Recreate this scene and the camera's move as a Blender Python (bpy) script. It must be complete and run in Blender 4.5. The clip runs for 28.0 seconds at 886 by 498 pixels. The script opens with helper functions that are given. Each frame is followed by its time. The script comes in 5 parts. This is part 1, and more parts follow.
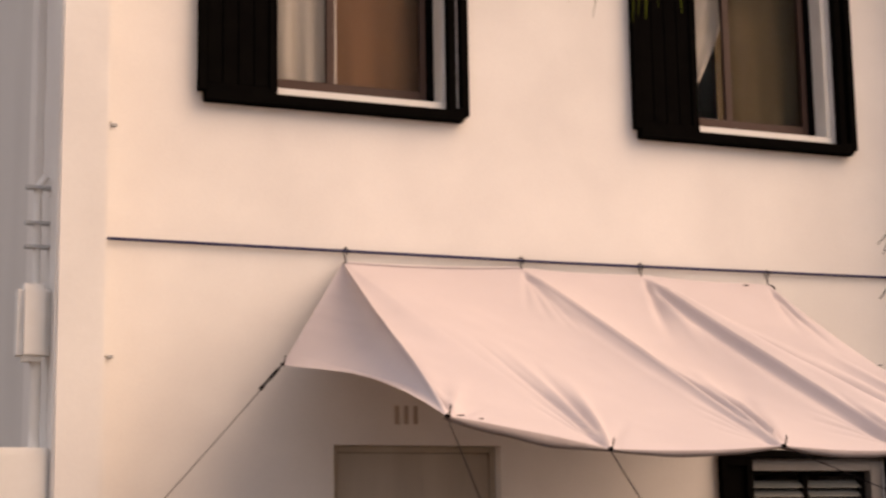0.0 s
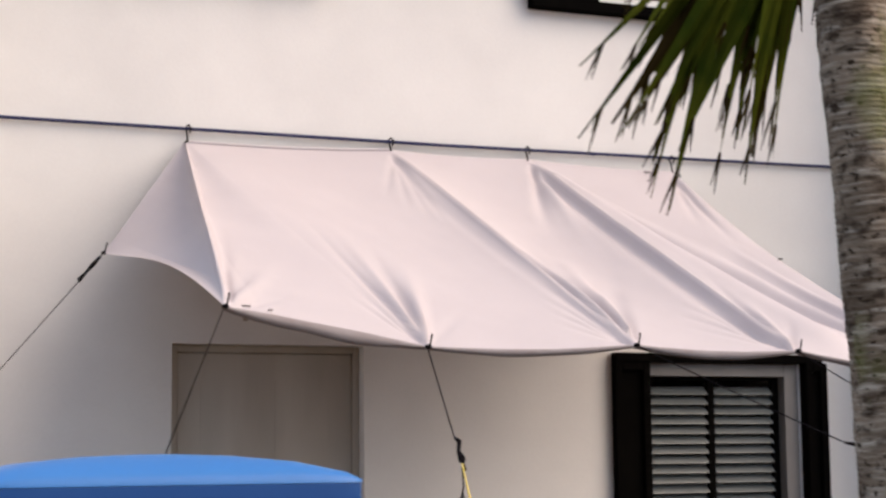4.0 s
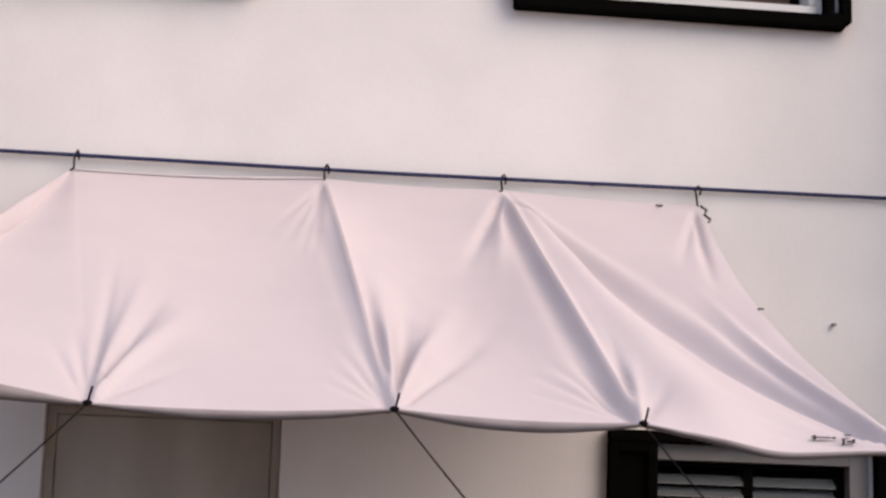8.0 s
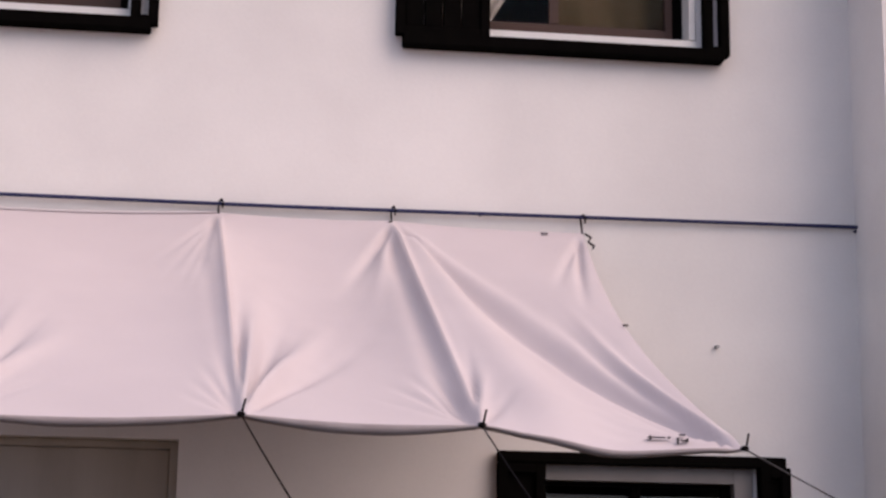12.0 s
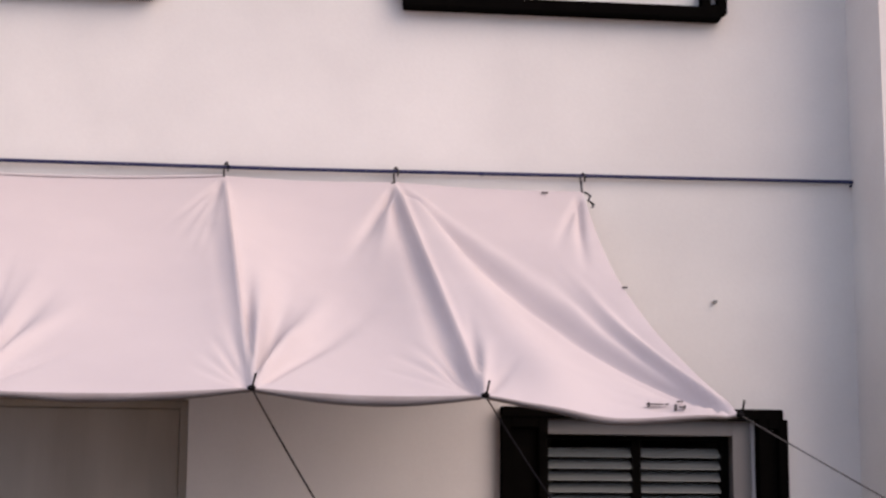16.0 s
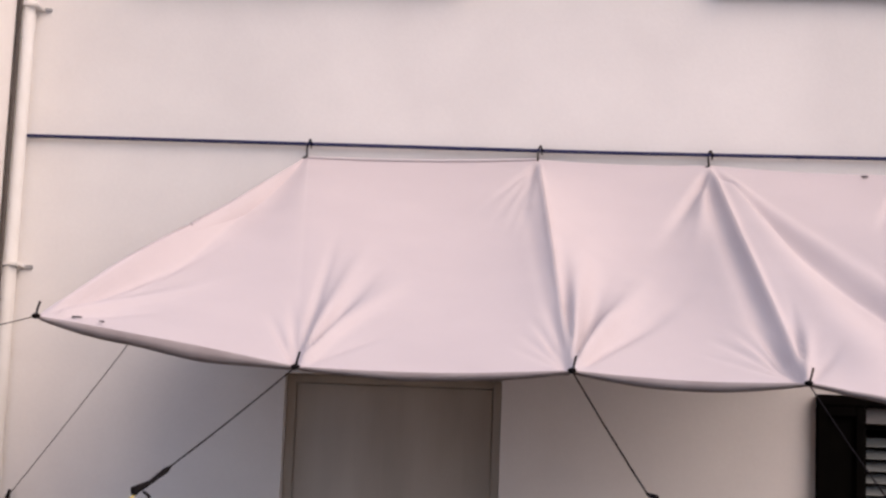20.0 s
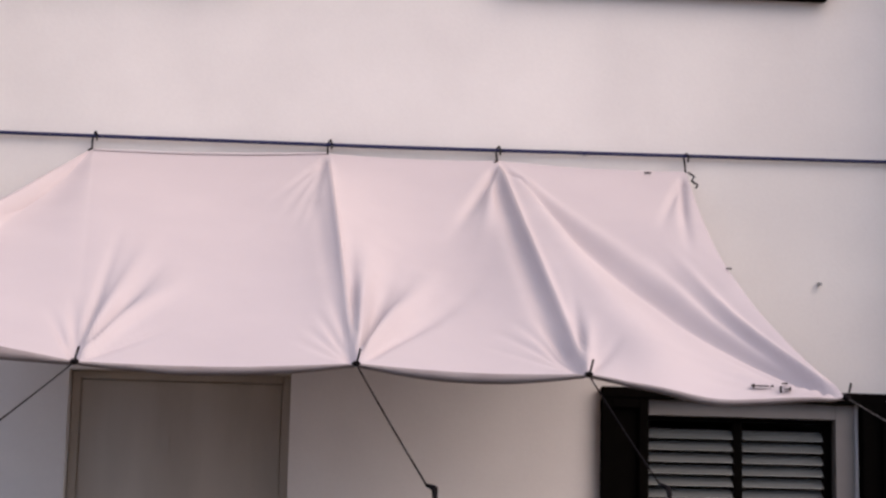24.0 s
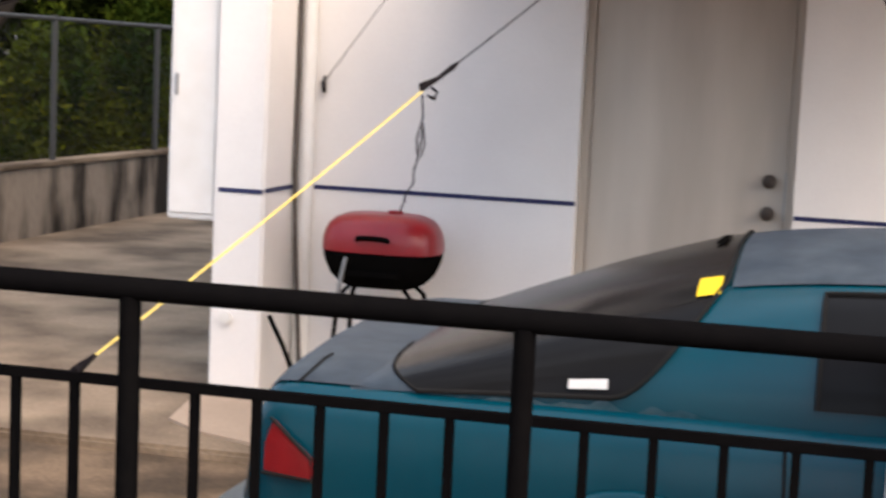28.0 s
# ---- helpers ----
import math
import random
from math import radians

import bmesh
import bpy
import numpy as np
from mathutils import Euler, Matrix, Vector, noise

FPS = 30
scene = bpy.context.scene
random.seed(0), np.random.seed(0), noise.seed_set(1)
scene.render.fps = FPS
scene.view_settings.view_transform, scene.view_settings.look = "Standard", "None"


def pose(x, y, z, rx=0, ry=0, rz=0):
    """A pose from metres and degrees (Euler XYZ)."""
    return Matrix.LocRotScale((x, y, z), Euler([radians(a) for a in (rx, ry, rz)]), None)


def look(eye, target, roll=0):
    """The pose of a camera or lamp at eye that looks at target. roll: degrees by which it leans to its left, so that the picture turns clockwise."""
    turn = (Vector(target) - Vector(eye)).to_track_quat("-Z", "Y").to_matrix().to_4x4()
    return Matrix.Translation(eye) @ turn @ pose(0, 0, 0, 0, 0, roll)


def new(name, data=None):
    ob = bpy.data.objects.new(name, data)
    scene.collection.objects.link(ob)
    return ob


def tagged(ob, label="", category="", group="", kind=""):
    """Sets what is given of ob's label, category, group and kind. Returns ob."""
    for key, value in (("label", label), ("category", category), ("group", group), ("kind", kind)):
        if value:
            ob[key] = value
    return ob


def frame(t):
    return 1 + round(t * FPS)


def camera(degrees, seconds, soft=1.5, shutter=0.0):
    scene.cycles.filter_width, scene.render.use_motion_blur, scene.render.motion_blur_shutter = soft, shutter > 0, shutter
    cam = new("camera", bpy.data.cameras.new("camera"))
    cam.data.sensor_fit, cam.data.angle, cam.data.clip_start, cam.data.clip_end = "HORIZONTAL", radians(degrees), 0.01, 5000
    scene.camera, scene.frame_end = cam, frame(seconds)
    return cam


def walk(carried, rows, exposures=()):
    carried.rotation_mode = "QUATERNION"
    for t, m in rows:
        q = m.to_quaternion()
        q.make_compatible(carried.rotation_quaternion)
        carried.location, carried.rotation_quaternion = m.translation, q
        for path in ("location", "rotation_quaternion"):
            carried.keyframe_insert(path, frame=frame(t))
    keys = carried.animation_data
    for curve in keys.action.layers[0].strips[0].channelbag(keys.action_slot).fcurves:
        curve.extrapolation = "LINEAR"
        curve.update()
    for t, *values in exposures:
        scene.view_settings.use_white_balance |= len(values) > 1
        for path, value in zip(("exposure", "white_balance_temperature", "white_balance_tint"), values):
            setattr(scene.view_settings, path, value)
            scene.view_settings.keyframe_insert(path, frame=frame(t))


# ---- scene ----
cam = camera(29.5, 28.0, soft=2.6, shutter=0.4)
PATH = [
    (0, (-2.929, -8.638, 1.534), (-2.174, -6.818, 1.875), -0.9),
    (0.5, (-2.893, -8.638, 1.55), (-2.054, -6.851, 1.87), -1.3),
    (1, (-2.874, -8.588, 1.558), (-1.962, -6.834, 1.859), -1.6),
    (1.5, (-2.881, -8.538, 1.563), (-1.92, -6.808, 1.847), -1.8),
    (2, (-2.917, -8.484, 1.573), (-1.922, -6.769, 1.836), -1.6),
    (2.5, (-2.882, -8.406, 1.574), (-1.877, -6.694, 1.822), -1.4),
    (4.5, (-1.371, -7.810, 1.522), (-0.681, -5.947, 1.752), -0.3),
    (5, (-1.027, -7.577, 1.598), (-0.329, -5.716, 1.819), -0.3),
    (5.5, (-0.817, -7.884, 1.484), (-0.211, -5.992, 1.716), 0.8),
    (6, (-0.437, -7.862, 1.496), (0.055, -5.934, 1.699), 2.3),
    (6.5, (-0.103, -7.778, 1.485), (0.293, -5.832, 1.727), 2.4),
    (7, (0.213, -8.076, 1.584), (0.501, -6.111, 1.823), 2.3),
    (7.5, (0.650, -7.287, 1.556), (0.895, -5.327, 1.871), 2.3),
    (8, (0.806, -7.174, 1.579), (1.035, -5.215, 1.909), 1.9),
    (8.5, (0.979, -7.232, 1.593), (1.182, -5.272, 1.933), 1.7),
    (9, (1.080, -7.207, 1.548), (1.282, -5.252, 1.918), 1.5),
    (9.5, (1.166, -7.184, 1.490), (1.377, -5.236, 1.890), 1.4),
    (10, (1.185, -7.234, 1.491), (1.411, -5.287, 1.891), 1.5),
    (10.5, (1.195, -7.277, 1.496), (1.426, -5.33, 1.889), 1.5),
    (11, (1.211, -7.352, 1.525), (1.443, -5.402, 1.903), 1.5),
    (11.5, (1.221, -7.42, 1.476), (1.456, -5.471, 1.861), 1.2),
    (12, (1.217, -7.431, 1.388), (1.456, -5.488, 1.795), 0.9),
    (12.5, (1.208, -7.445, 1.319), (1.453, -5.506, 1.743), 0.6),
    (14.5, (1.208, -7.542, 1.34), (1.456, -5.598, 1.739), -0.2),
    (15, (1.21, -7.535, 1.363), (1.458, -5.589, 1.751), 0.1),
    (15.5, (1.203, -7.578, 1.423), (1.452, -5.626, 1.78), -0.1),
    (16, (1.192, -7.588, 1.509), (1.432, -5.629, 1.831), 0.3),
    (16.5, (1.192, -7.614, 1.612), (1.383, -5.643, 1.888), 0.8),
    (17, (1.18, -7.62, 1.667), (1.326, -5.641, 1.916), 1.7),
    (17.5, (1.173, -7.615, 1.569), (1.273, -5.637, 1.843), 1.9),
    (18, (1.167, -7.625, 1.517), (1.22, -5.647, 1.811), 2.0),
    (18.5, (1.152, -7.605, 1.477), (1.16, -5.629, 1.786), 2.4),
    (19, (1.133, -7.597, 1.437), (1.098, -5.623, 1.756), 2.5),
    (19.5, (1.114, -7.614, 1.439), (1.037, -5.64, 1.752), 2.8),
    (20, (1.113, -7.603, 1.508), (1.004, -5.627, 1.802), 2.3),
    (20.5, (1.126, -7.631, 1.458), (1.041, -5.656, 1.764), 2.2),
    (21, (1.157, -7.599, 1.396), (1.144, -5.625, 1.72), 1.8),
    (21.5, (1.188, -7.614, 1.526), (1.253, -5.636, 1.814), 1.6),
    (22, (1.19, -7.613, 1.547), (1.316, -5.637, 1.83), 1.3),
    (22.5, (1.175, -7.602, 1.562), (1.329, -5.627, 1.842), 1.4),
    (24.5, (1.155, -7.591, 1.487), (1.252, -5.616, 1.788), 1.5),
    (25, (1.116, -7.655, 1.518), (1.147, -5.676, 1.802), 2.0),
    (25.5, (1.102, -7.698, 1.522), (1.032, -5.718, 1.799), 2.0),
    (26, (1.148, -7.726, 1.508), (0.937, -5.755, 1.772), 2.5),
    (26.2, (1.147, -7.661, 1.506), (0.88, -5.693, 1.739), 1.9),
    (26.5, (1.126, -7.673, 1.505), (0.785, -5.709, 1.665), 2.4),
    (26.7, (1.158, -7.647, 1.492), (0.757, -5.69, 1.587), 2.6),
    (27, (1.318, -7.61, 1.595), (0.804, -5.678, 1.555), 2.9),
    (27.5, (1.251, -7.603, 1.563), (0.686, -5.693, 1.386), 2.7),
    (28, (1.246, -7.664, 1.566), (0.777, -5.733, 1.345), 2.7),
]
EXPOSURES = [
    (0.0, 0.34, 7950, 22),
    (1.0, 0.32, 7500, 20),
    (2.5, 0.40, 6430, 16),
    (4.5, 0.50, 6030, 9),
    (6.5, 0.50, 5970, 9),
    (8.0, 0.36, 5940, 14),
    (10.0, 0.14, 5980, 20),
    (11.0, 0.15, 5980, 22),
    (14.5, 0.27, 6020, 21),
    (17.0, 0.29, 6020, 18),
    (20.0, 0.27, 6020, 18),
    (22.5, 0.22, 6020, 19),
    (25.0, 0.24, 5850, 14),
    (26.2, 0.0, 5860, 10),
    (27.0, 0.24, 5960, 11),
    (27.5, 0.90, 6050, 11),
    (28.0, 1.25, 6030, 10),
]
walk(cam, [(t, look(eye, aim, roll)) for t, eye, aim, roll in PATH], EXPOSURES)

# ---- world and sun ----
world = bpy.data.worlds.new("world")
scene.world = world
world.use_nodes = True
wn = world.node_tree.nodes
sky = wn.new("ShaderNodeTexSky")
sky.sky_type = "NISHITA"
sky.sun_disc = False
SUN_UP, SUN_TURN = 43.0, 126.0
sky.sun_elevation = radians(SUN_UP)
sky.sun_rotation = radians(SUN_TURN)
sky.dust_density = 3.0
wn["Background"].inputs["Strength"].default_value = 0.108
wcoord = wn.new("ShaderNodeTexCoord")
cloud = wn.new("ShaderNodeTexNoise")
cloud.inputs["Scale"].default_value = 3.2
cloud.inputs["Detail"].default_value = 7.0
cover = wn.new("ShaderNodeMapRange")
cover.inputs[1].default_value, cover.inputs[2].default_value = 0.40, 0.60
wmix = wn.new("ShaderNodeMix")
wmix.data_type = "RGBA"
wmix.inputs["B"].default_value = (7.2, 7.5, 8.1, 1)
wl = world.node_tree.links
wl.new(wcoord.outputs["Generated"], cloud.inputs["Vector"])
wl.new(cloud.outputs["Fac"], cover.inputs[0])
wl.new(cover.outputs[0], wmix.inputs["Factor"])
wl.new(sky.outputs[0], wmix.inputs["A"])
wl.new(wmix.outputs["Result"], wn["Background"].inputs["Color"])
sun = new("sun", bpy.data.lights.new("sun", "SUN"))
sun.data.energy = 2.35
sun.data.angle = radians(58)
sun.data.color = (1.0, 0.73, 0.50)
az = radians(SUN_TURN)
to_sun = Vector((math.sin(az) * math.cos(radians(SUN_UP)), math.cos(az) * math.cos(radians(SUN_UP)), math.sin(radians(SUN_UP))))
sun.matrix_world = look(to_sun * 40, (0, 0, 0))


# ---- materials ----
def material(name, colour, rough=0.6, metal=0.0, colour2=None, scale=6.0, amount=0.5, bump=0.0, bump_scale=60.0, fine=0.0, stretch=(1, 1, 1), detail=5.0, random_tint=0.0):
    """A surface with large-scale variation between two colours, fine grain and relief."""
    m = bpy.data.materials.new(name)
    m.use_nodes = True
    nt = m.node_tree
    bsdf = nt.nodes["Principled BSDF"]
    bsdf.inputs["Roughness"].default_value = rough
    bsdf.inputs["Metallic"].default_value = metal
    coord = nt.nodes.new("ShaderNodeTexCoord")
    mapping = nt.nodes.new("ShaderNodeMapping")
    mapping.inputs["Scale"].default_value = stretch
    nt.links.new(coord.outputs["Object"], mapping.inputs["Vector"])
    n1 = nt.nodes.new("ShaderNodeTexNoise")
    n1.inputs["Scale"].default_value = scale
    n1.inputs["Detail"].default_value = detail
    nt.links.new(mapping.outputs[0], n1.inputs["Vector"])
    ramp = nt.nodes.new("ShaderNodeMapRange")
    ramp.inputs[1].default_value, ramp.inputs[2].default_value = 0.5 - 0.25 / max(amount, 0.05), 0.5 + 0.25 / max(amount, 0.05)
    nt.links.new(n1.outputs["Fac"], ramp.inputs[0])
    mix = nt.nodes.new("ShaderNodeMix")
    mix.data_type = "RGBA"
    nt.links.new(ramp.outputs[0], mix.inputs["Factor"])
    mix.inputs["A"].default_value = (*colour, 1)
    mix.inputs["B"].default_value = (*(colour2 or tuple(c * 0.8 for c in colour)), 1)
    out = mix.outputs["Result"]
    n2 = nt.nodes.new("ShaderNodeTexNoise")
    n2.inputs["Scale"].default_value = bump_scale
    n2.inputs["Detail"].default_value = 4.0
    nt.links.new(mapping.outputs[0], n2.inputs["Vector"])
    if fine > 0:
        hsv = nt.nodes.new("ShaderNodeHueSaturation")
        r2 = nt.nodes.new("ShaderNodeMapRange")
        r2.inputs[1].default_value, r2.inputs[2].default_value = 0.3, 0.7
        r2.inputs[3].default_value, r2.inputs[4].default_value = 1 - fine, 1 + fine
        nt.links.new(n2.outputs["Fac"], r2.inputs[0])
        nt.links.new(r2.outputs[0], hsv.inputs["Value"])
        nt.links.new(out, hsv.inputs["Color"])
        out = hsv.outputs[0]
    if random_tint > 0:
        info = nt.nodes.new("ShaderNodeNewGeometry")
        hs = nt.nodes.new("ShaderNodeHueSaturation")
        r3 = nt.nodes.new("ShaderNodeMapRange")
        r3.inputs[3].default_value, r3.inputs[4].default_value = 1 - random_tint, 1 + random_tint
        nt.links.new(info.outputs["Random Per Island"], r3.inputs[0])
        nt.links.new(r3.outputs[0], hs.inputs["Value"])
        nt.links.new(out, hs.inputs["Color"])
        out = hs.outputs[0]
    nt.links.new(out, bsdf.inputs["Base Color"])
    if bump > 0:
        b = nt.nodes.new("ShaderNodeBump")
        b.inputs["Strength"].default_value = min(1.0, bump)
        b.inputs["Distance"].default_value = 0.004
        nt.links.new(n2.outputs["Fac"], b.inputs["Height"])
        nt.links.new(b.outputs[0], bsdf.inputs["Normal"])
    return m


def thin_leafy(m, share):
    """Lets part of the light through a thin sheet or leaf."""
    nt = m.node_tree
    bsdf = nt.nodes["Principled BSDF"]
    tr = nt.nodes.new("ShaderNodeBsdfTranslucent")
    mixs = nt.nodes.new("ShaderNodeMixShader")
    mixs.inputs[0].default_value = share
    link = [l for l in nt.links if l.to_socket == bsdf.inputs["Base Color"]][0]
    nt.links.new(link.from_socket, tr.inputs["Color"])
    nt.links.new(bsdf.outputs[0], mixs.inputs[1])
    nt.links.new(tr.outputs[0], mixs.inputs[2])
    nt.links.new(mixs.outputs[0], nt.nodes["Material Output"].inputs["Surface"])
    return m


def dull(m, amount=0.15):
    m.node_tree.nodes["Principled BSDF"].inputs["Specular IOR Level"].default_value = amount
    return m


PLASTER = material("white_plaster", (0.81, 0.785, 0.755), 0.85, colour2=(0.745, 0.72, 0.695), scale=1.7, amount=1.7, bump=0.14, bump_scale=55, fine=0.012)
# darker copy of the white plaster, the side wall's shade put into its colour
PLASTER_SHADED = material("shaded_plaster", (0.70, 0.68, 0.65), 0.85, colour2=(0.60, 0.58, 0.55), scale=1.3, amount=0.8, bump=0.35, bump_scale=50, fine=0.02, stretch=(1, 1, 0.4))
TRIM_WHITE = material("white_paint", (0.80, 0.79, 0.77), 0.45, colour2=(0.70, 0.68, 0.64), scale=8, amount=0.7, bump=0.1)
BLACK_PAINT = material("black_paint", (0.0028, 0.0026, 0.0026), 0.8, colour2=(0.005, 0.0045, 0.004), scale=12, amount=0.7, bump=0.1)
BROWN_ALU = material("brown_aluminium", (0.050, 0.018, 0.009), 0.65, colour2=(0.032, 0.012, 0.007), scale=14)
NAVY = material("navy_paint", (0.018, 0.024, 0.085), 0.5, colour2=(0.03, 0.034, 0.09), scale=20)
TARP = thin_leafy(material("pale_canvas", (0.565, 0.508, 0.520), 0.75, colour2=(0.505, 0.455, 0.472), scale=2.2, amount=0.8, bump=0.12, bump_scale=220, fine=0.01), 0.035)
# canvas again, with the shade of the turned-under edge mixed into the colour
HEM = material("shaded_canvas_hem", (0.44, 0.395, 0.40), 0.85, colour2=(0.33, 0.285, 0.285), scale=7, amount=1.0, bump=0.2, bump_scale=150)
ROPE_DARK = material("dark_cord", (0.008, 0.007, 0.008), 0.9, colour2=(0.018, 0.016, 0.017), scale=80, bump=0.4, bump_scale=300)
ROPE_GREY = material("grey_cord", (0.05, 0.043, 0.04), 0.9, colour2=(0.09, 0.078, 0.07), scale=80, bump=0.4, bump_scale=300)
ROPE_YELLOW = material("yellow_cord", (0.60, 0.45, 0.07), 0.8, colour2=(0.68, 0.55, 0.17), scale=60, bump=0.4, bump_scale=300)
STEEL = material("galvanised_steel", (0.45, 0.45, 0.45), 0.45, metal=0.8, colour2=(0.3, 0.3, 0.3), scale=30)
IRON = material("black_iron", (0.003, 0.003, 0.0034), 0.6, colour2=(0.006, 0.0055, 0.0055), scale=25, bump=0.15, bump_scale=90)
DOOR_PAINT = material("door_paint", (0.54, 0.495, 0.43), 0.65, colour2=(0.40, 0.36, 0.305), scale=3.4, amount=1.1, stretch=(1.3, 1, 0.2), bump=0.08, detail=8.0)
CONCRETE = material("path_concrete", (0.29, 0.218, 0.148), 0.9, colour2=(0.115, 0.084, 0.056), scale=1.4, amount=1.9, bump=0.5, bump_scale=45, fine=0.16, detail=9.0)
LOT = material("lot_concrete", (0.175, 0.122, 0.076), 0.9, colour2=(0.066, 0.047, 0.030), scale=2.8, amount=2.1, bump=0.5, bump_scale=45, fine=0.18, detail=9.0)
OLD_WALL = material("stained_concrete", (0.29, 0.235, 0.18), 0.9, colour2=(0.026, 0.020, 0.014), scale=2.1, amount=2.9, bump=0.5, bump_scale=40, fine=0.14, stretch=(1, 1, 0.30), detail=9.0)
TAN = material("tan_concrete", (0.44, 0.33, 0.235), 0.85, colour2=(0.34, 0.25, 0.175), scale=3, bump=0.4, bump_scale=50, fine=0.06)
TEAL = material("teal_car_paint", (0.0, 0.032, 0.053), 0.25, metal=0.0, colour2=(0.002, 0.044, 0.066), scale=3, amount=0.8)
FADED = material("faded_car_paint", (0.020, 0.031, 0.046), 0.5, metal=0.0, colour2=(0.055, 0.070, 0.085), scale=4.5, amount=1.0, fine=0.12, bump_scale=18, detail=8.0)
PEELING = material("peeling_car_paint", (0.001, 0.032, 0.051), 0.3, colour2=(0.055, 0.09, 0.11), scale=12.0, amount=1.8, fine=0.15, bump_scale=30, detail=9.0)
CAR_GLASS = material("tinted_glass", (0.004, 0.004, 0.005), 0.2, colour2=(0.012, 0.012, 0.012), scale=2)
RUBBER = material("rubber", (0.012, 0.012, 0.012), 0.7, colour2=(0.02, 0.02, 0.02), scale=20)
RED_LENS = material("red_lens", (0.26, 0.006, 0.008), 0.25, colour2=(0.14, 0.003, 0.005), scale=18)
GRILL_RED = material("red_enamel", (0.30, 0.010, 0.015), 0.3, colour2=(0.20, 0.007, 0.010), scale=5, amount=0.9)
YELLOW = material("yellow_label", (0.70, 0.50, 0.0), 0.5, colour2=(0.8, 0.55, 0.0), scale=20)
WHITE_LABEL = material("white_label", (0.55, 0.55, 0.55), 0.5, colour2=(0.6, 0.6, 0.6), scale=30)
INK = material("dark_ink", (0.03, 0.025, 0.03), 0.7)
BRONZE = material("dark_bronze", (0.055, 0.042, 0.034), 0.5, colour2=(0.03, 0.024, 0.02), scale=40, metal=0.4)
BROWN_INK = material("brown_ink", (0.45, 0.37, 0.30), 0.8)
BLUE_LID = material("light_blue_plastic", (0.045, 0.215, 0.58), 0.45, colour2=(0.038, 0.18, 0.51), scale=4, bump=0.05)
BLUE_BIN = material("dark_blue_plastic", (0.006, 0.075, 0.30), 0.45, colour2=(0.005, 0.062, 0.25), scale=4, bump=0.05)
def bark_material():
    """Grey-tan ringed palm bark: thin pale ring lines, dark brown mottles drawn out round the trunk, green moss."""
    m = bpy.data.materials.new("palm_bark")
    m.use_nodes = True
    nt = m.node_tree
    bsdf = nt.nodes["Principled BSDF"]
    bsdf.inputs["Roughness"].default_value = 0.95
    coord = nt.nodes.new("ShaderNodeTexCoord")

    def layer(scale, stretch, lo, hi, detail=5.0, offset=0.0):
        mp = nt.nodes.new("ShaderNodeMapping")
        mp.inputs["Scale"].default_value = stretch
        mp.inputs["Location"].default_value = (offset, offset * 0.7, offset * 1.3)
        nt.links.new(coord.outputs["Object"], mp.inputs["Vector"])
        n = nt.nodes.new("ShaderNodeTexNoise")
        n.inputs["Scale"].default_value = scale
        n.inputs["Detail"].default_value = detail
        nt.links.new(mp.outputs[0], n.inputs["Vector"])
        r = nt.nodes.new("ShaderNodeMapRange")
        r.inputs[1].default_value, r.inputs[2].default_value = lo, hi
        nt.links.new(n.outputs["Fac"], r.inputs[0])
        return r.outputs[0]

    def blend(a, b, fac):
        x = nt.nodes.new("ShaderNodeMix")
        x.data_type = "RGBA"
        nt.links.new(fac, x.inputs["Factor"])
        for sock, val in (("A", a), ("B", b)):
            if isinstance(val, tuple):
                x.inputs[sock].default_value = (*val, 1)
            else:
                nt.links.new(val, x.inputs[sock])
        return x.outputs["Result"]

    col = blend((0.27, 0.222, 0.172), (0.13, 0.100, 0.074), layer(7, (1, 1, 1.6), 0.40, 0.60))
    col = blend(col, (0.38, 0.34, 0.285), layer(19, (0.7, 0.7, 5.0), 0.51, 0.64, 5.0, 3.1))
    col = blend(col, (0.044, 0.031, 0.022), layer(24, (1, 1, 2.1), 0.51, 0.67, 9.0, 7.7))
    col = blend(col, (0.040, 0.030, 0.021), layer(60, (1, 1, 1.8), 0.57, 0.66, 5.0, 1.9))
    col = blend(col, (0.19, 0.20, 0.070), layer(7.0, (1, 1, 0.6), 0.56, 0.76, 9.0, 12.6))
    nt.links.new(col, bsdf.inputs["Base Color"])
    b = nt.nodes.new("ShaderNodeBump")
    b.inputs["Strength"].default_value = 0.9
    b.inputs["Distance"].default_value = 0.003
    nt.links.new(layer(40, (1, 1, 3.5), 0.2, 0.8, 5.0), b.inputs["Height"])
    nt.links.new(b.outputs[0], bsdf.inputs["Normal"])
    return m


BARK = bark_material()
FROND = thin_leafy(material("palm_frond", (0.020, 0.036, 0.005), 0.5, colour2=(0.085, 0.092, 0.010), scale=7, amount=1.2, random_tint=0.6), 0.3)
FROND_DRY = thin_leafy(material("dry_frond", (0.050, 0.034, 0.010), 0.7, colour2=(0.016, 0.011, 0.005), scale=6, random_tint=0.5), 0.12)
LEAF = thin_leafy(material("leaves", (0.020, 0.028, 0.004), 0.6, colour2=(0.082, 0.084, 0.006), scale=1.1, amount=2.0, random_tint=0.6), 0.3)
# near-black leaf colour that carries the shade inside the tree crowns
LEAF_SHADED = thin_leafy(material("shaded_leaves", (0.004, 0.006, 0.002), 0.6, colour2=(0.016, 0.022, 0.004), scale=1.0, amount=1.6, random_tint=0.6), 0.12)
WOOD = material("tree_bark", (0.08, 0.06, 0.045), 0.9, colour2=(0.04, 0.03, 0.02), scale=12, bump=0.7)
CURTAIN = material("curtain_cloth", (0.42, 0.39, 0.37), 0.9, colour2=(0.22, 0.20, 0.19), scale=3, stretch=(6, 1, 0.3))
